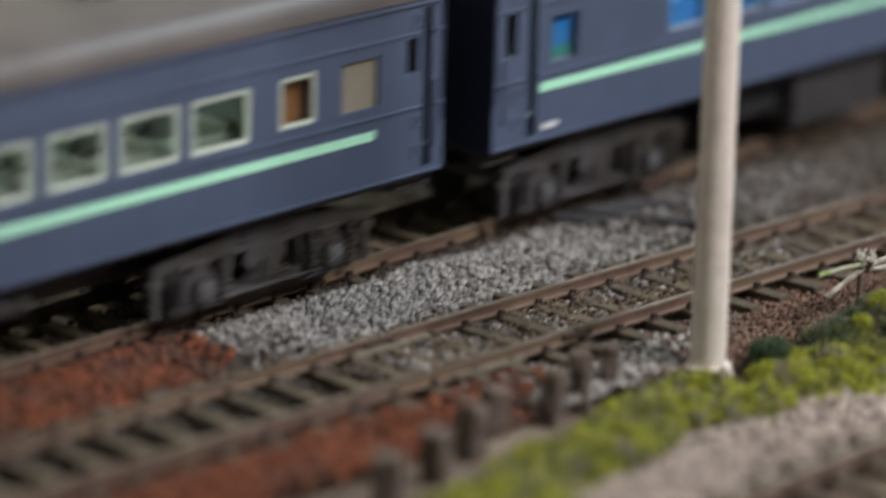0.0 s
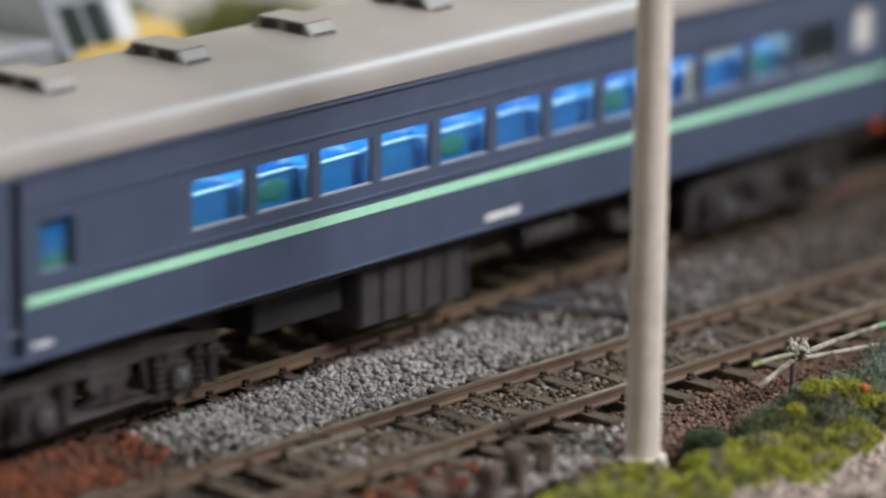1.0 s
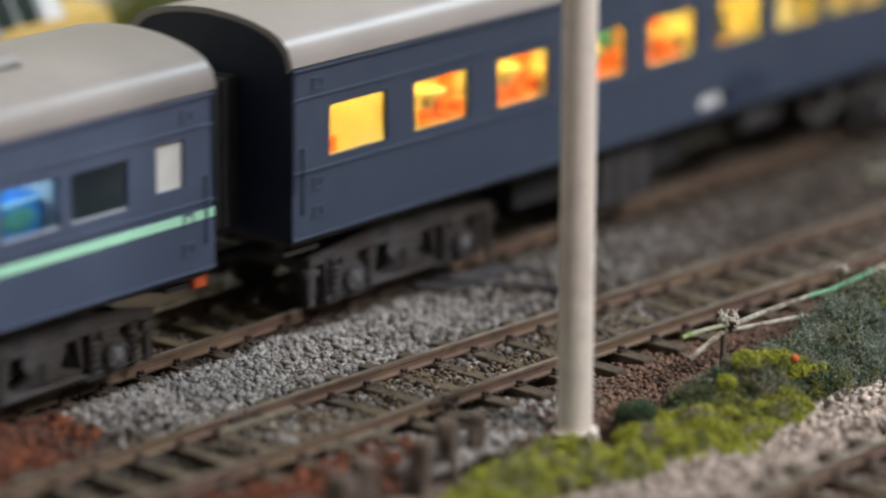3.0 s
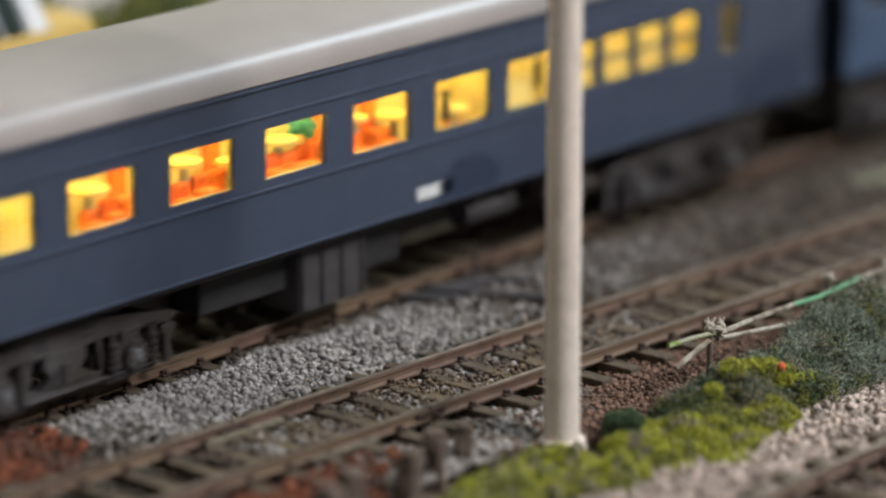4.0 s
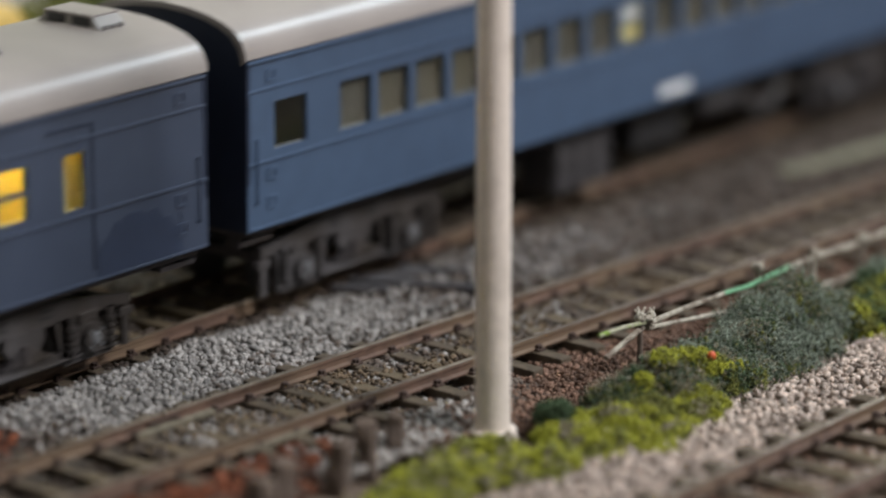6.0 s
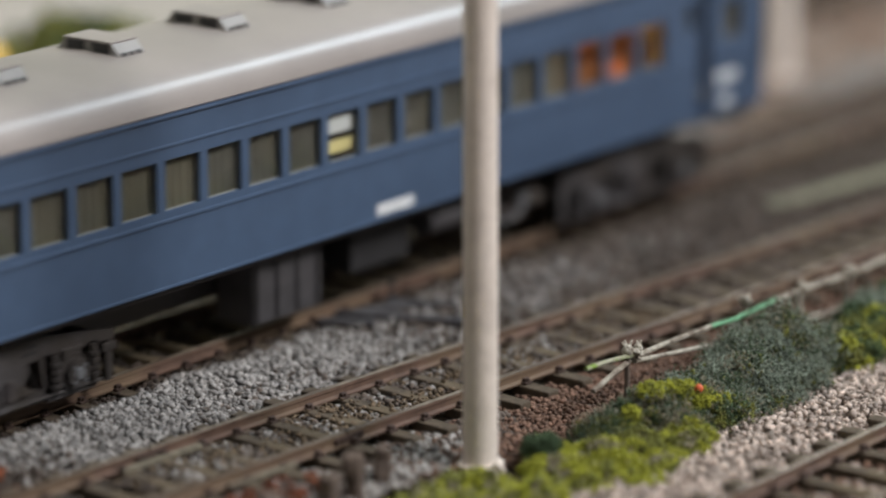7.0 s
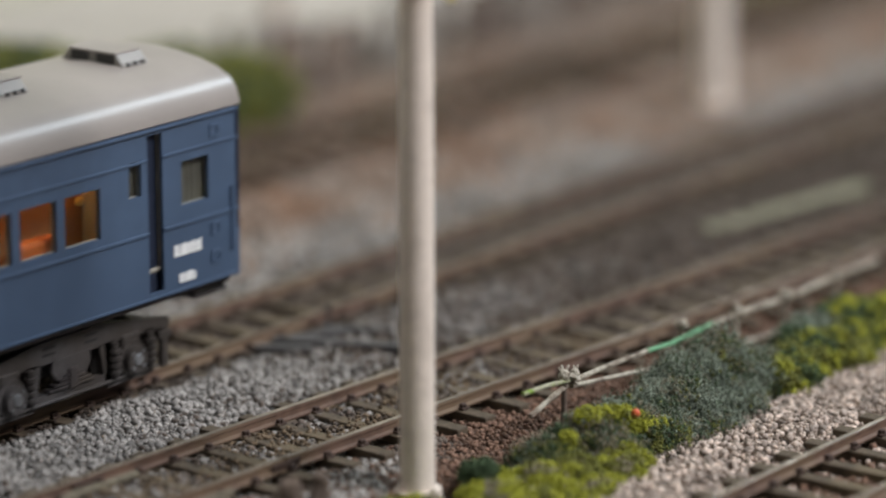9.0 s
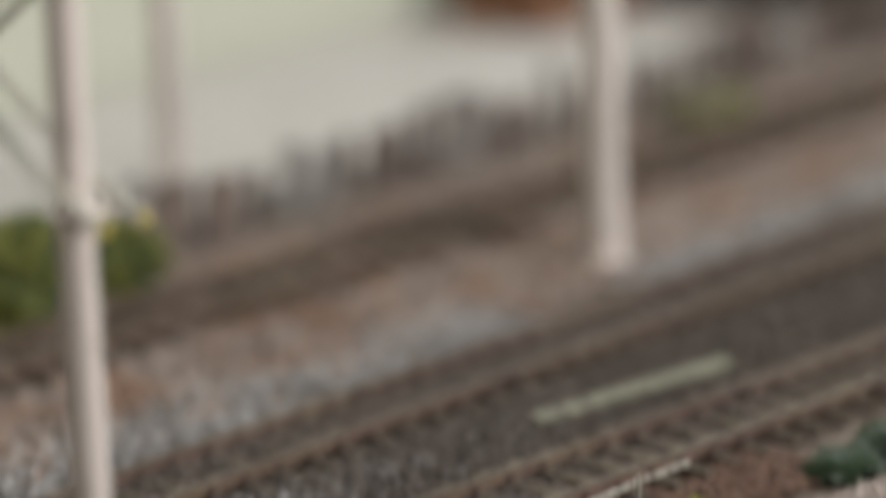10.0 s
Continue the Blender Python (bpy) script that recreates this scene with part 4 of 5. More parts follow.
            # dining chairs: low seats by the glass and tall backs behind
            for dx, y, zs, zb in (((-4.6, -13.0, 27.0, 29.4),), ((-0.6, -14.6, 28.4, 30.2), (3.6, -14.0, 28.8, 31.0), (5.2, -9.6, 29.5, 37.0)), ((-2.4, -14.6, 28.0, 30.4), (2.0, -14.2, 28.6, 30.8), (4.6, -9.6, 29.5, 35.6)), ((-3.4, -14.4, 28.6, 30.8), (0.8, -14.8, 28.8, 30.6), (4.6, -14.2, 28.4, 30.9), (7.8, -9.6, 29.5, 36.4)), ((-4.6, -14.4, 28.2, 30.8), (-0.2, -10.2, 29.5, 36.6), (3.4, -14.6, 28.2, 29.8)), ((0.6, -12.8, 27.2, 29.6),))[i]:
                dx += 1.15 * (y + 17)
                bm = bmesh.new()
                box(bm, mid + dx - 2.2, mid + dx + 2.2, y - 1.7, y + 2.0, 24.6, zs, 0.8)
                q = part("chair", bm, seat, c, "orange dining chair")
                bm = bmesh.new()
                box(bm, mid + dx - 2.0, mid + dx + 2.0, y + 1.2, y + 2.4, zs - 1.0, zb, 0.7)
                part("chair_back", bm, seat, q)
                bm = bmesh.new()
                box(bm, mid + dx - 1.4, mid + dx + 1.4, y - 1, y + 1, 20.3, 25.0)
                part("chair_base", bm, WOODIN, q)
        bm = bmesh.new()
        box(bm, -half + 2, 18.6, -6.4, -5.6, 20.4, 44.0)
        part("partition", bm, inner, c)
        bm = bmesh.new()
        for k in range(9):
            ball(bm, (-27.5 + 1.9 * math.cos(k * 2.4), -12 + 1.4 * math.sin(k * 2.4), 32.2 + 0.3 * k), 1.15, 1)
        part("potted_plant", bm, TEALGREEN, c, "green plant on a dining table")
    return c


COACHES = []
Z0, Z1 = 28.6, 36.8
w1 = [(34.0 - 14.6 * k, 45.6 - 14.6 * k, 28.0, 36.6, "frame") for k in range(10)] + [(48.4, 60.6, 28.0, 36.6, "frame"), (63.2, 75.8, 28.0, 36.6, "frame"), (82.4, 90.5, Z0, 36.8, "frame"), (96.4, 104.9, Z0, 36.8, "curtain"), (111.6, 114.2, 32.6, 38.4, "pane")]
first = coach("navy blue coach with a mint green band and cream framed windows", -253.5, 120.5, NAVY, w1, SEATGREY, TEALIN, LAMP_PALE, [(-110, 78)], (-104, 104, 23.2), [(115.6, 117.6)], (-93, -63.5, -34, -4.5, 24.5, 54, 84), [("box", -40, -16, 3, 15), ("tank", 10, 34, 7, 11)], [], "rows", (79, 93.5), (-86, 83.5))
w2 = [(-73.6 + 14.75 * k, -61.3 + 14.75 * k, 28.9, 36.9, "pane") for k in range(12)] + [(107.4, 113.6, 30.0, 37.8, "curtain"), (-105.6, -98.6, 28.6, 36.6, "pane"), (-117.6, -114.6, 31.0, 38.5, "pane")]
lounge = coach("navy blue coach with a mint green band and bright blue seats", 0.0, 120.5, NAVY, w2, SEATBLUE, PALEBLUE, LAMP_COOL, [(-80, 84), (-104, -99)], (-108.6, 120.3, 24.0), [(-111.6, -109.4)], (-93, -63.5, -34, -4.5, 24.5, 54, 84), [("box", -31, -3, 3.2, 14.5), ("plain", -53.4, -32.2, 6.4, 12), ("tank", 12, 26, 7.2, 12.5), ("valves", 38, 53, 5.2, 12.5)], [(-2.6, 6.4, 16.9, 18.4, "bars"), (-107.6, -103.2, 17.4, 18.4, "bars")], "rows", (-108.5, -94, 86.5, 102), (-88, 86.0))
w3 = [(a, a + 14.6, 28.5, 37.0, "pane") for a in (-110.1, -88.3, -65.6, -43.1, -21.2, 0.6, 20.6)] + [(a, a + 8.3, 28.7, 37.0, "bars") for a in (38.4, 48.9, 59.3, 69.7)] + [(86.2, 90.8, 28.0, 37.0, "pane")]
dining = coach("navy blue dining coach lit warm yellow inside", 258.6, 119.4, NAVYDARK, w3, SEATORANGE, CREAM, LAMP_WARM, [], None, (), (57, 79, 107), [("box", -31.4, -14.7, 2.6, 14.5), ("plain", -53, -31.6, 6.5, 12), ("plain", -14.5, -3.4, 6.0, 13), ("tank", 13.4, 26.4, 7.2, 12.5), ("valves", 38, 55, 4.4, 12.5)], [(-4.5, 4.8, 17.3, 19.5, "bars"), (1.5, 18, 15.5, 23.0, "patch"), (93.4, 113, 15.5, 25.2, "patch")], "tables", (37.0, 82), (-86, 80.5))
w4 = [(-114.6, -106.2, 28.5, 36.6, "pane")] + [(-97.4 + 10.35 * k, -89.0 + 10.35 * k, 28.4, 36.8, "pane" if k > 14 or k == 8 else "blind") for k in range(18)] + [(94.0, 97.0, 33.5, 39.5, "blind"), (107.0, 113.8, 30.0, 37.4, "blind")]
last = coach("brighter blue coach, last of the train, with many small windows", 509.6, 121.6, BLUE, w4, SEATBROWN, GREYIN, LAMP_ORANGE, [(48, 89)], None, [(98.6, 102.2)], (-108, -81, -54, -27.5, -1, 25, 50.5, 77, 106), [("box", -30.6, -13.2, 2.6, 14.5), ("plain", -1.4, 15, 5.0, 12), ("tank", 18, 33, 7.2, 12.5), ("valves", 37, 55, 4.4, 12.5)], [(-1.5, 9, 16.6, 18.6, "bars"), (104.8, 111.6, 21.6, 23.6, "bars"), (106, 110, 17.0, 18.6, "bars")], "rows", (-102, 46, 91.5), (-89, 83.5))

for z0, z1, m, nm, lab in ((32.8, 36.0, CURTAIN, "roller_blind", "half drawn white blind"), (29.4, 31.6, CREAM, "shelf_cloth", "cream cloth inside the window")):
    bm = bmesh.new()
    box(bm, -14.2, -6.8, -16.6, -16.2, z0, z1, 0.15)
    part(nm, bm, m, last, lab)
bm = bmesh.new()
box(bm, 58, 91, -10.4, -9.8, 20.5, 44)
part("partition", bm, WOODIN, last, "brown wooden corridor wall")
bm = bmesh.new()
box(bm, 58.5, 90.5, -15.6, -14.9, 43.4, 43.9)
part("light_bar", bm, LAMP_ORANGE, last, "glowing light bar under the roof")
bm = bmesh.new()
box(bm, 70.5, 79.5, -16, -13, 24, 30.4, 0.8)
part("bench", bm, RUSTSEAT, last, "orange bench by the window")
bm = bmesh.new()
ball(bm, (89.5, -11.2, 33.2), 0.8, 2)
part("wall_lamp", bm, TABLE, last, "small yellow wall lamp", True)
bm = bmesh.new()
box(bm, 81, 92, -15.4, -14.8, 21, 43)
part("partition", bm, WOODIN, first, "brown wooden partition")
for z0, z1, m, nm, lab in ((30.6, 36.4, SEATBLUE, "curtain", "blue curtain"), (28.6, 30.6, TEALGREEN, "bench", "green bench")):
    bm = bmesh.new()
    box(bm, -106, -97, -16.2, -15.4, z0, z1, 0.2)
    part(nm, bm, m, lounge, lab)
# white curtain ends in the blue seated coach
for a, b, z0, z1 in ((55.2, 56.6, 29.2, 35.8), (60.6, 70.4, 35.2, 36.8), (28.2, 29.0, 29.2, 36.6)):
    bm = bmesh.new()
    box(bm, a, b, -16.9, -16.3, z0, z1, 0.15)
    part("curtain", bm, CURTAIN, lounge, "white curtain end")
# details of the dining coach: kitchen door lines, roof hatch, serving hatch
bm = bmesh.new()
prism_y(bm, [(92.4, 17.4), (92.8, 17.4), (92.8, 41.4), (82.4, 41.4), (82.4, 41.0), (92.4, 41.0)], -18.14, -17.98)
part("door_seam", bm, SHADOWBLUE, dining, "thin seam of the kitchen door")
bm = bmesh.new()
crown = [(9.0, 51.2), (5.5, 52.0), (0, 52.35), (-5.5, 52.0), (-9.0, 51.2)]
prism_x(bm, [(y, z - 0.5) for y, z in crown[::-1]] + [(y, z + 0.75) for y, z in crown], 6, 52)
part("roof_panel", bm, ROOF, dining, "raised grey roof panel", False)
bm = bmesh.new()
box(bm, 35.0, 36.9, -13.2, -12.6, 29.4, 34.4, 0.2)
part("serving_hatch", bm, BLACK, dining, "dark serving hatch on the yellow wall")
for a, b, y in ((-110, 18.4, -6.3), (19.4, 36.4, -12.6), (37.6, 81.4, -13.2), (82.6, 92.4, -14.9)):
    bm = bmesh.new()
    if a > 0:
        box(bm, a, b, y, y + 0.8, 20.4, 44.0)
        part("partition", bm, CREAM, dining)
        bm = bmesh.new()
    box(bm, a + 0.3, b - 0.3, -16.4, -15.2, 43.3, 43.9)
    part("light_bar", bm, LAMP_WARM, dining, "glowing light bar under the roof")
bm = bmesh.new()
box(bm, 18.6, 19.3, -16.8, -5.6, 20.4, 44.0)
part("partition", bm, CREAM, dining)
# dark upright shape behind the glass, built as a post with a ball
bm = bmesh.new()
rod(bm, (8.6, -13.5, 28.6), (8.6, -13.5, 32.4), 0.9, 0.7, 12)
ball(bm, (8.6, -13.5, 33.1), 0.9, 2)
part("round_topped_shape", bm, BLACK, dining, "dark upright shape with a round top inside the window")


# ---- poles with braces ----
def catenary_pole(x, y, r, top, label, braces=True):
    t = thing("catenary_pole", label, "pole", "concrete poles along the track", "", (x, y, -5))
    bm = bmesh.new()
    rod(bm, (0, 0, 0), (0, 0, top), r, r * 0.9, 40)
    part("shaft", bm, CONCRETE, t, "", True)
    bm = bmesh.new()
    rod(bm, (0, 0, 0.2), (0, 0, 1.7), r + 1.25, r + 1.0, 32)
    part("base_collar", bm, CONCRETE, t, "", True)
    if braces:
        for h in (81, 118):
            bm = bmesh.new()
            rod(bm, (0, 0, h - 1.1), (0, 0, h + 1.1), r + 0.55, None, 32)
            rod(bm, (-4.8, -r - 0.6, h), (4.8, -r - 0.6, h), 0.8, None, 8)
            part("clamp_ring", bm, CONCRETE, t, "beige clamp around the shaft")
        for k, s in enumerate((-4.0, 4.0)):
            bm = bmesh.new()
            rod(bm, (s, 1.0, 85.6), (s, 46, 119.6), 0.75, None, 10)
            part("brace", bm, PALEROD, t, "pale diagonal brace")
            bm = bmesh.new()
            rod(bm, (s, 1.0, 117), (s, 46, 84), 0.75, None, 10)
            part("brace", bm, PALEROD, t, "pale diagonal brace")
            bm = bmesh.new()
            rod(bm, (s, 1.4, 86.0), (s + 0.5, -8.6, 80.4), 0.75, 0.85, 10)
            ar = part("insulator_arm", bm, PALEROD, t)
            bm = bmesh.new()
            ball(bm, (s + 0.6, -8.9, 80.2), 1.05, 2)
            part("insulator", bm, INSUL, ar, "yellow insulator end", True)
        bm = bmesh.new()
        box(bm, -2.2, 2.2, -2, 150, 117.2, 119.4, 0.3)
        part("portal_beam", bm, PALEROD, t, "pale beam across the tracks")
    return t


catenary_pole(37.8, -77.4, 2.74, 160, "beige concrete pole standing in green flock beside the siding")
catenary_pole(306, 39.0, 4.1, 150, "beige concrete pole behind the main track", False)
catenary_pole(285, 150, 3.4, 150, "grey concrete pole behind the far fence", False)


# ---- plants of foam flock ----
def mound(seed, spots, n, grain, loose=1.0):
    """Grain points over clustered lumps that cover several low hills (x, y, rx, ry, base, height)."""
    rng = np.random.default_rng(seed)
    lumps = []
    for x, y, rx, ry, z, h in spots:
        for _ in range(int(12 + (rx * ry + h * rx) * 0.32)):
            a, q = rng.uniform(0, 2 * np.pi), np.sqrt(rng.uniform(0, 1))
            u = np.sqrt(max(0, 1 - q * q))
            r = rng.uniform(0.7, 2.5) * min(1.0, 0.45 + h / 9) * max(1.0, grain / 0.42) ** 0.7
            lumps.append((x + rx * q * np.cos(a), y + ry * q * np.sin(a), z + h * u * rng.uniform(0.62, 1.0), r))
    lumps = np.array(lumps)
    k = rng.choice(len(lumps), n, p=lumps[:, 3] ** 2 / (lumps[:, 3] ** 2).sum())
    d = rng.normal(0, 1, (n, 3))
    d /= np.linalg.norm(d, axis=1)[:, None]
    d[:, 2] = np.where(d[:, 2] < -0.35, -d[:, 2], d[:, 2])
    return lumps[k, :3] + d * (lumps[k, 3] * rng.uniform(0.7, 1.12 * loose, n))[:, None]


def shrub(name, label, spots, layers, seed):
    x, y = spots[0][0], spots[0][1]
    t = thing(name, label, "shrub" if name != "grass_tuft" else "grass", "flock plants by the siding", "", (x, y, -5))
    for sx, sy, rx, ry, z, h in spots:
        core = bmesh.new()
        r = bmesh.ops.create_icosphere(core, subdivisions=3, radius=1, matrix=Matrix.Translation((sx - x, sy - y, z + 5)) @ Matrix.Diagonal((rx * 0.72, ry * 0.72, max(h * 0.58, 0.5), 1)))
        for v in r["verts"]:
            v.co += Vector((1, 1, 1)) * 0.5 * noise.noise(v.co * 0.4)
        part("foam_lump", core, layers[0][0], t, "", True)
    rel = [(sx - x, sy - y, rx, ry, z + 5, h) for sx, sy, rx, ry, z, h in spots]
    for k, (m, n, size, *long) in enumerate(layers):
        bits("foliage", mound(seed + k, rel, n, size, 1.0 + 0.13 * (long[0] if long else 0)), size * 1.25, m, "", "", seed + 50 + k, t, 0.55, 0.95, True, long[0] if long else 1.0)
    return t


G = -5.4
shrub("grass_tuft", "lime green foam grass along the siding", [(-8, -90, 20, 8, G, 3.2), (-34, -95, 18, 8, G, 3.6), (14, -85, 12, 7, G, 2.8), (28, -82, 9, 5.5, G, 2.2), (30, -93, 10, 6, G, 2.3), (-62, -100, 22, 10, G, 3.6)], [(FLOCK_OLIVE, 9000, 0.34), (FLOCK_LIME, 9000, 0.34), (FLOCK_DRY, 3000, 0.34)], 100)
shrub("grass_tuft", "lime green foam grass beside the concrete pole", [(45, -89, 10, 5.5, G, 3.2), (43, -96, 8, 4, G, 2.6), (54, -93.5, 9, 5, G, 4.6), (62, -98, 6.5, 3.6, G, 3.8), (53, -100, 7, 3.6, G, 3.0), (46, -103, 6, 2.8, G, 2.0)], [(FLOCK_OLIVE, 9000, 0.23), (FLOCK_LIME, 14000, 0.23), (FLOCK_DRY, 2400, 0.22)], 120)
shrub("shrub", "small dark green foam ball at the pole foot", [(45.0, -84.0, 2.9, 2.9, -4.4, 3.7)], [(FLOCK_DARK, 6000, 0.17, 1.8), (FLOCK_OLIVE, 300, 0.2)], 130)
shrub("shrub", "dark green and brown foam bush under the twig", [(58.5, -87.5, 6, 5, G, 6.2), (66, -89.5, 7, 5, G, 8.6), (67, -94, 6, 4, G, 5.4), (75, -92.5, 6, 4.5, G, 6.6), (82, -94.5, 6, 3.6, G, 4.4)], [(FLOCK_DARK, 12500, 0.17, 1.9), (FLOCK_DRY, 7000, 0.15, 2.8), (FLOCK_SAGE, 2600, 0.15, 2.6), (FLOCK_OLIVE, 4500, 0.20)], 140)
shrub("shrub", "bright lime foam bush top with a red berry", [(66.0, -90.0, 2.2, 1.6, 2.4, 1.8), (68.6, -91.6, 2.6, 1.6, 1.8, 2.2), (71.0, -93.4, 2.2, 1.5, 1.2, 2.0), (73.6, -94.4, 2.6, 1.6, 0.2, 2.0), (63.6, -96.4, 2.0, 1.5, -3.2, 2.2), (66.0, -97.2, 2.4, 1.6, -3.4, 2.8), (68.4, -98.0, 2.0, 1.4, -3.8, 2.2), (60.0, -90.4, 1.2, 1.0, -0.4, 1.8), (83, -95.4, 2.0, 1.3, -3.6, 1.8), (79, -95.0, 1.2, 1.0, -1.6, 1.4)], [(FLOCK_LIME, 8000, 0.18), (FLOCK_OLIVE, 3000, 0.18)], 150)
shrub("shrub", "wispy blue green fibre bush beside the fence", [(82, -89, 8, 5.5, G, 7.2), (90, -90, 9, 6, G, 7.8), (98, -87, 8, 6, G, 9.6), (107, -87.5, 8, 6, G, 11.6), (114, -89.5, 7, 5.5, G, 8.6), (92, -96, 8, 3.4, G, 3.4), (103, -94.5, 7, 3.6, G, 4.6)], [(FLOCK_SAGE, 26000, 0.14, 4.2), (FLOCK_DARK, 6500, 0.15, 3.0), (FLOCK_DRY, 3600, 0.13, 4.0), (FLOCK_OLIVE, 2600, 0.2)], 160)
shrub("shrub", "lime and dark green foam bush beside the fence", [(121, -93, 7, 4, G, 6.6), (129, -91.5, 8, 4.6, G, 7.6), (139, -92, 8, 5, G, 6.0), (148, -89, 10, 5.5, G, 9.0), (160, -91, 10, 5.5, G, 7.0)], [(FLOCK_OLIVE, 9000, 0.32), (FLOCK_LIME, 9500, 0.32), (FLOCK_DARK, 6500, 0.26, 2.0)], 170)
shrub("shrub", "dark blue green fibre bush further along the fence", [(138, -88, 9, 5, G, 6.6), (210, -89, 9, 5, G, 3.6), (224, -90, 13, 6, G, 5.0)], [(FLOCK_DARK, 8500, 0.26, 2.4), (FLOCK_SAGE, 6500, 0.24, 3.0)], 175)
shrub("shrub", "olive green foam bush by the far fence", [(196, 112, 30, 9, G, 21), (150, 114, 30, 10, G, 30), (226, 114, 14, 8, G, 15), (108, 116, 34, 10, G, 33), (40, 120, 40, 10, G, 18)], [(FLOCK_OLIVE, 12000, 1.1), (FLOCK_DARK, 3500, 1.1)], 180)
shrub("shrub", "small dim green foam bush by the far fence", [(432, 104, 11, 8, G, 8)], [(FLOCK_DRY, 900, 1.1), (FLOCK_OLIVE, 1000, 1.1)], 190)

bm = bmesh.new()
ball(bm, (0, 0, 0), 0.75, 2)
berry = part("berry", bm, RED, None, "", True)
berry.matrix_basis = pose(0.0720, -0.0950, 0.0034)
tagged(berry, "small orange red berry sitting in the foam bush", "berry")


# ---- twig fence ----
def twig(bm, pts, r):
    for a, b in zip(pts[:-1], pts[1:]):
        rod(bm, a, b, r, r * 0.92, 8)
        ball(bm, b, r * 1.0, 1)
    return bm


def twig_fence():
    t = thing("twig_fence", "fence of thin pale twigs with small posts, partly painted green", "fence", "", "", (75, -80, -5))

    def rel(pts):
        return [(x - 75, y + 80, z + 5) for x, y, z in pts]

    for nm, m, pts, r, lab in (
        ("rail", TWIG, [(64.3, -80, 2.0), (70, -80, 3.6), (76, -80, 5.1), (86, -80, 5.2), (98, -80, 5.0)], 0.46, "bare pale twig"),
        ("rail", TWIGGREEN, [(98, -80, 5.0), (106, -80, 4.6), (119, -79.5, 4.9)], 0.42, "twig painted green"),
        ("rail", MOSSTWIG, [(62.8, -79.6, 6.0), (69, -79.8, 5.9), (76, -80.6, 5.6)], 0.42, "short mossy twig"),
        ("rail", TWIG, [(75, -80.6, 4.6), (84, -80.6, 3.6), (98, -80.6, 2.0), (113, -80.4, -0.2)], 0.4, "lower twig"),
        ("rail", TWIG, [(117, -79.2, 4.6), (128, -79, 4.6), (144, -79, 3.9), (162, -79, 4.2), (176, -79, 4.0)], 0.5, ""),
        ("rail", TWIG, [(127, -79, -0.8), (144, -79, -2.0), (165, -79, -2.2)], 0.42, ""),
        ("post", WOOD, [(73.8, -80, -6), (73.8, -80, 7.0)], 0.5, ""),
        ("post", WOOD, [(110, -79, -6), (110, -79, 6.4)], 0.55, ""),
        ("post", TWIG, [(127.6, -79, -6), (127.4, -79, 5.4)], 0.6, ""),
        ("post", TWIG, [(143.9, -79, -6), (143.6, -79, 4.6)], 0.6, ""),
        ("post", TWIG, [(162, -79, -6), (162, -79, 5)], 0.6, ""),
    ):
        bm = bmesh.new()
        twig(bm, rel(pts), r)
        part(nm, bm, m, t, lab)
    for x, y, z, r in ((73.8, -80, 6.6, 1.0), (75.4, -80.2, 5.6, 1.1), (76.8, -80, 6.2, 0.8), (110, -79, 6.6, 1.0), (127.4, -79, 5.4, 1.05), (143.6, -79, 4.6, 1.05)):
        bm = bmesh.new()
        ball(bm, (x - 75, y + 80, z + 5), r, 2)
        for v in bm.verts:
            v.co += v.normal * 0.35 * noise.noise(v.co * 1.3)
        rng = random.Random(int(x * 10))
        for _ in range(5):
            a, e = rng.uniform(0, 6.28), rng.uniform(-0.4, 1.2)
            tip = Vector((math.cos(a) * math.cos(e), math.sin(a) * math.cos(e), math.sin(e))) * r * rng.uniform(1.5, 2.1)
            rod(bm, (x - 75, y + 80, z + 5), Vector((x - 75, y + 80, z + 5)) + tip, 0.3, 0.16, 6)
        part("knot", bm, TWIG, t, "knobbly tied knot with loose ends")


twig_fence()


# ---- old wooden stumps ----
def stump(x, y, h, w, lean, seed):
    bm = bmesh.new()
    box(bm, -w / 2, w / 2, -w * 0.4, w * 0.4, -1, h, 0.5)
    bmesh.ops.subdivide_edges(bm, edges=[e for e in bm.edges if abs(e.verts[0].co.z - e.verts[1].co.z) > h * 0.5], cuts=5)
    for v in bm.verts:
        v.co.x += 0.5 * noise.noise(v.co * 0.45 + Vector((seed, 0, 0)))
        v.co.y += 0.5 * noise.noise(v.co * 0.45 + Vector((0, seed, 0)))
        if v.co.z > h - 0.6:
            v.co.z += 0.9 * noise.noise(v.co * 0.6 + Vector((0, 0, seed)))
    ob = part("fence_stump", bm, WOOD)
    ob.matrix_basis = pose(x * MM, y * MM, -5.2 * MM, lean, lean * 0.5, seed * 17)
    tagged(ob, "weathered grey brown wooden stump in the flock", "stump", "wooden stumps by the siding")


for k, (x, y, h, w) in enumerate(((3.8, -74.4, 8.2, 3.6), (13.0, -72.8, 9.0, 3.4), (20.5, -71.4, 7.6, 3.0), (-6.0, -71.5, 7.0, 4.2), (-16, -76, 8, 4), (-27, -79, 8, 4), (-40, -82, 8, 4.4), (16.8, -70.0, 7.0, 2.6))):
    stump(x, y, h, w, (4, -5, 3, 6)[k % 4], k + 1)


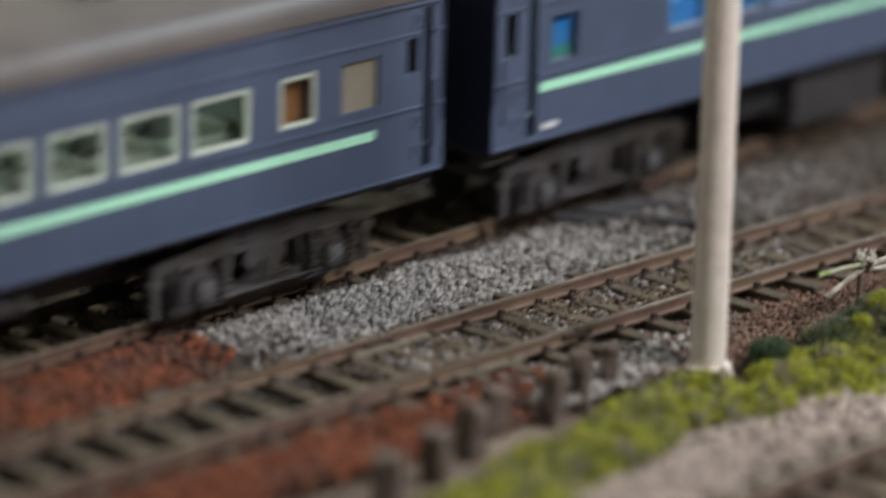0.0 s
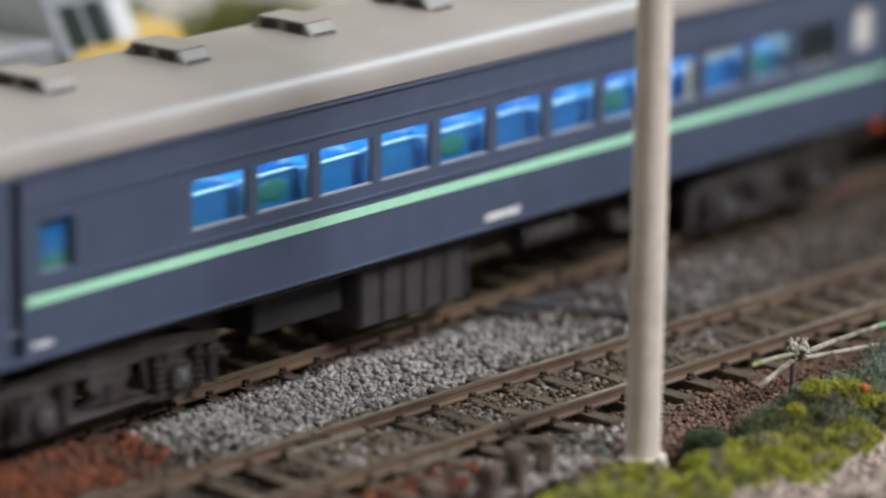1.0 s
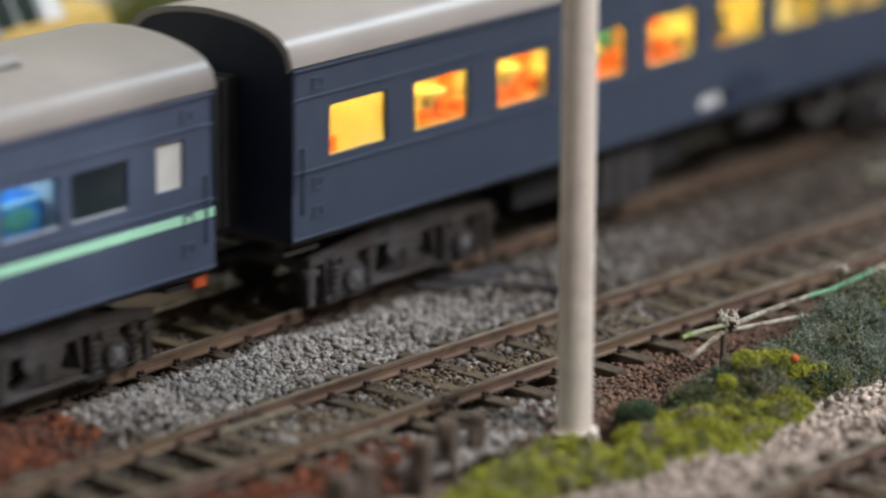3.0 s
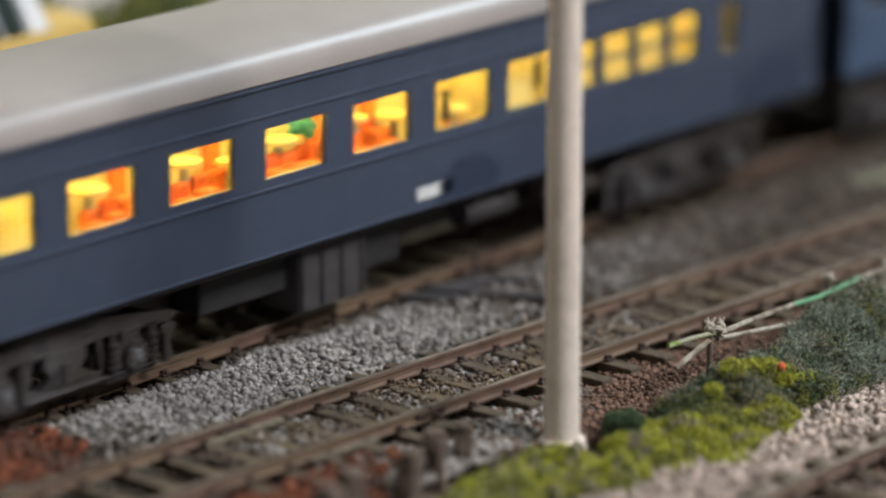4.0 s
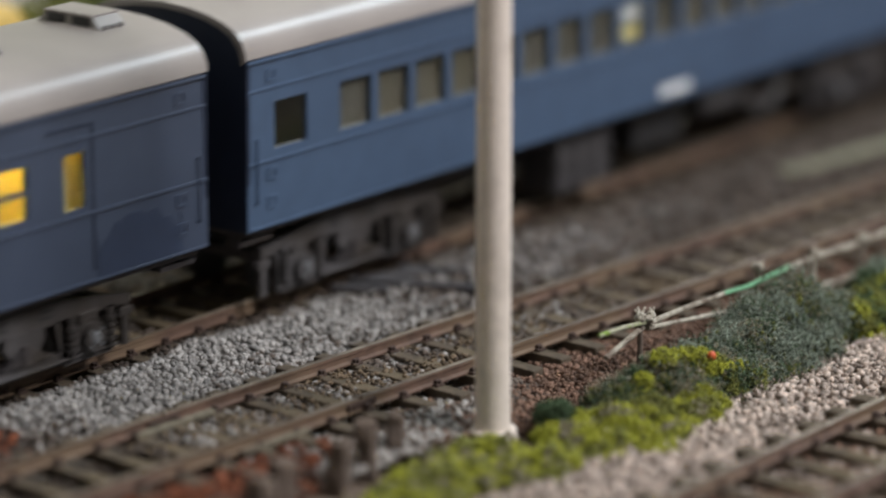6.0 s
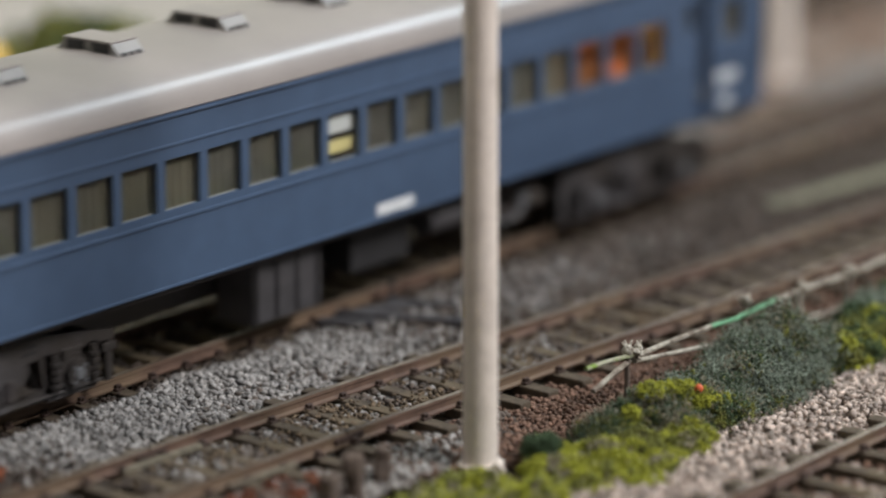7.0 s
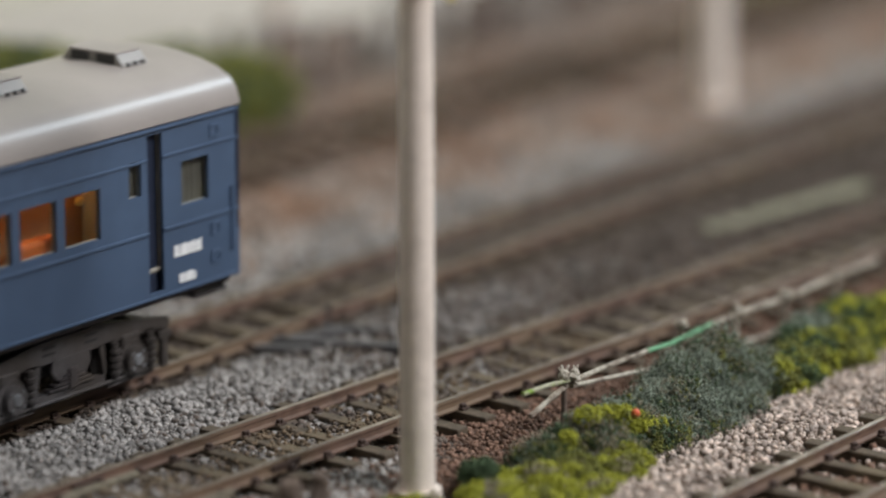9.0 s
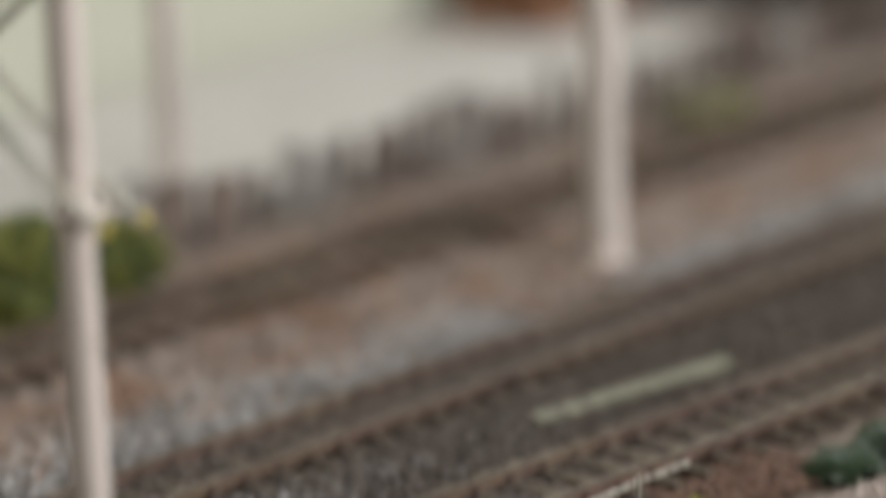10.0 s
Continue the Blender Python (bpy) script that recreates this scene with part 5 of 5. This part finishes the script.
# ---- far fence and sheds ----
def far_fence():
    t = thing("plank_fence", "dark weathered plank fence along the pavement", "fence", "", "", (230, 128, -5))
    rng = random.Random(4)
    x = -105
    while x < 330:
        w = rng.choice((4, 5, 7, 12))
        bm = bmesh.new()
        box(bm, x, x + w, -1, 1, -1, rng.uniform(13, 20), 0.3)
        part("plank", bm, rng.choice((WOOD, WOOD, PALEWOOD)), t)
        x += w + rng.choice((1.5, 4, 7))
    bm = bmesh.new()
    box(bm, -110, 330, 1, 2, 5, 7, 0.2)
    part("fence_rail", bm, WOOD, t)


far_fence()


def shed(name, label, x0, x1, y0, y1, h, m):
    t = thing(name, label, "shed", "", "", ((x0 + x1) / 2, (y0 + y1) / 2, -3.4))
    a, b = (x1 - x0) / 2, (y1 - y0) / 2
    bm = bmesh.new()
    box(bm, -a, a, -b, b, 0, h, 0.4)
    part("wall", bm, m, t)
    bm = bmesh.new()
    prism_x(bm, [(-b - 2, h), (0, h + 9), (b + 2, h), (b + 2, h + 1.2), (0, h + 10.2), (-b - 2, h + 1.2)], -a - 2, a + 2)
    part("roof", bm, DARKSHED, t)
    for k in (-0.5, 0.2):
        bm = bmesh.new()
        box(bm, k * a, k * a + 8, -b - 0.4, -b + 0.2, 9, 20, 0.1)
        part("window", bm, DARKGLASS, t)


shed("shed", "brown wooden shed behind the pavement", 500, 545, 212, 246, 20, BROWNWALL)
shed("shed", "dark shed behind the pavement", 556, 760, 128, 235, 30, DARKSHED)


# ---- parked silver and yellow rail vehicle on the far track ----
def rail_vehicle():
    t = thing("rail_vehicle", "parked rail vehicle with a silver cab on an ochre yellow body", "rail vehicle", "", "", (68, 84, 0))
    bm = bmesh.new()
    box(bm, -10.5, 21.5, -15, 15, 8, 37.0, 4.0)
    part("body", bm, YELLOW, t, "ochre yellow body", True)
    bm = bmesh.new()
    box(bm, -60, -10.6, -13, 13, 8, 38, 1.2)
    part("rear_body", bm, SILVER, t, "silver rear body")
    # cab tapering upwards
    bm = bmesh.new()
    lo = [(-11, -14), (9.5, -14), (9.5, 14), (-11, 14)]
    hi = [(-14.5, -11.5), (4.0, -11.5), (4.0, 11.5), (-14.5, 11.5)]
    a = [bm.verts.new((x, y, 34.2)) for x, y in lo]
    b = [bm.verts.new((x, y, 46)) for x, y in hi]
    for i in range(4):
        bm.faces.new((a[i], a[(i + 1) % 4], b[(i + 1) % 4], b[i]))
    bm.faces.new(a)
    bm.faces.new(b)
    part("cab", bm, SILVER, t, "silver painted cab")
    for x, m, nm in ((-8.6, DARKGLASS, "window"), (-2.6, DARKGLASS, "window"), (3.4, WHITE, "white_panel")):
        bm = bmesh.new()
        q = [(x, 35.6), (x + 4.6, 35.6), (x + 2.2, 43.6), (x - 2.4, 43.6)]
        a = [bm.verts.new((u, -14 + (z - 34.2) * 2.5 / 11.8 - 0.25, z)) for u, z in q]
        b = [bm.verts.new((u, -14 + (z - 34.2) * 2.5 / 11.8 + 0.4, z)) for u, z in q]
        for i in range(4):
            bm.faces.new((a[i], a[(i + 1) % 4], b[(i + 1) % 4], b[i]))
        bm.faces.new(a)
        bm.faces.new(b)
        part(nm, bm, m, t)
    for x in (-45, -22, 2, 13):
        bm = bmesh.new()
        for s in (-1, 1):
            rod(bm, (x, s * 7.4, 5.2), (x, s * 10, 5.2), 5.2, None, 20)
        rod(bm, (x, -10, 5.2), (x, 10, 5.2), 1.0, None, 8)
        part("wheelset", bm, BLACK, t)
    bm = bmesh.new()
    box(bm, -58, 17, -10, 10, 5, 9, 0.3)
    part("chassis", bm, BLACK, t)


rail_vehicle()


# ---- movement of the train ----
def travel(t):
    """How far the train has run along the track by then, in mm."""
    u = t / 10
    return -175.1 + 1084.84 * u - 724.87 * u ** 2 + 419.04 * u ** 3 + 464.45 * u ** 4 - 156.18 * u ** 5 - 316.24 * u ** 6


def motions():
    steps = [k * 0.5 for k in range(21)]
    for c, x in COACHES:
        walk(c, [(t, pose((x - travel(t)) * MM, 0, 0)) for t in steps])
    turns = [k / 15 for k in range(151)]
    for w, x in WHEELS:
        walk(w, [(t, pose(x * MM, 0, 5.35 * MM, 0, -math.degrees((travel(t) - travel(0)) / 5.35), 0)) for t in turns])


motions()
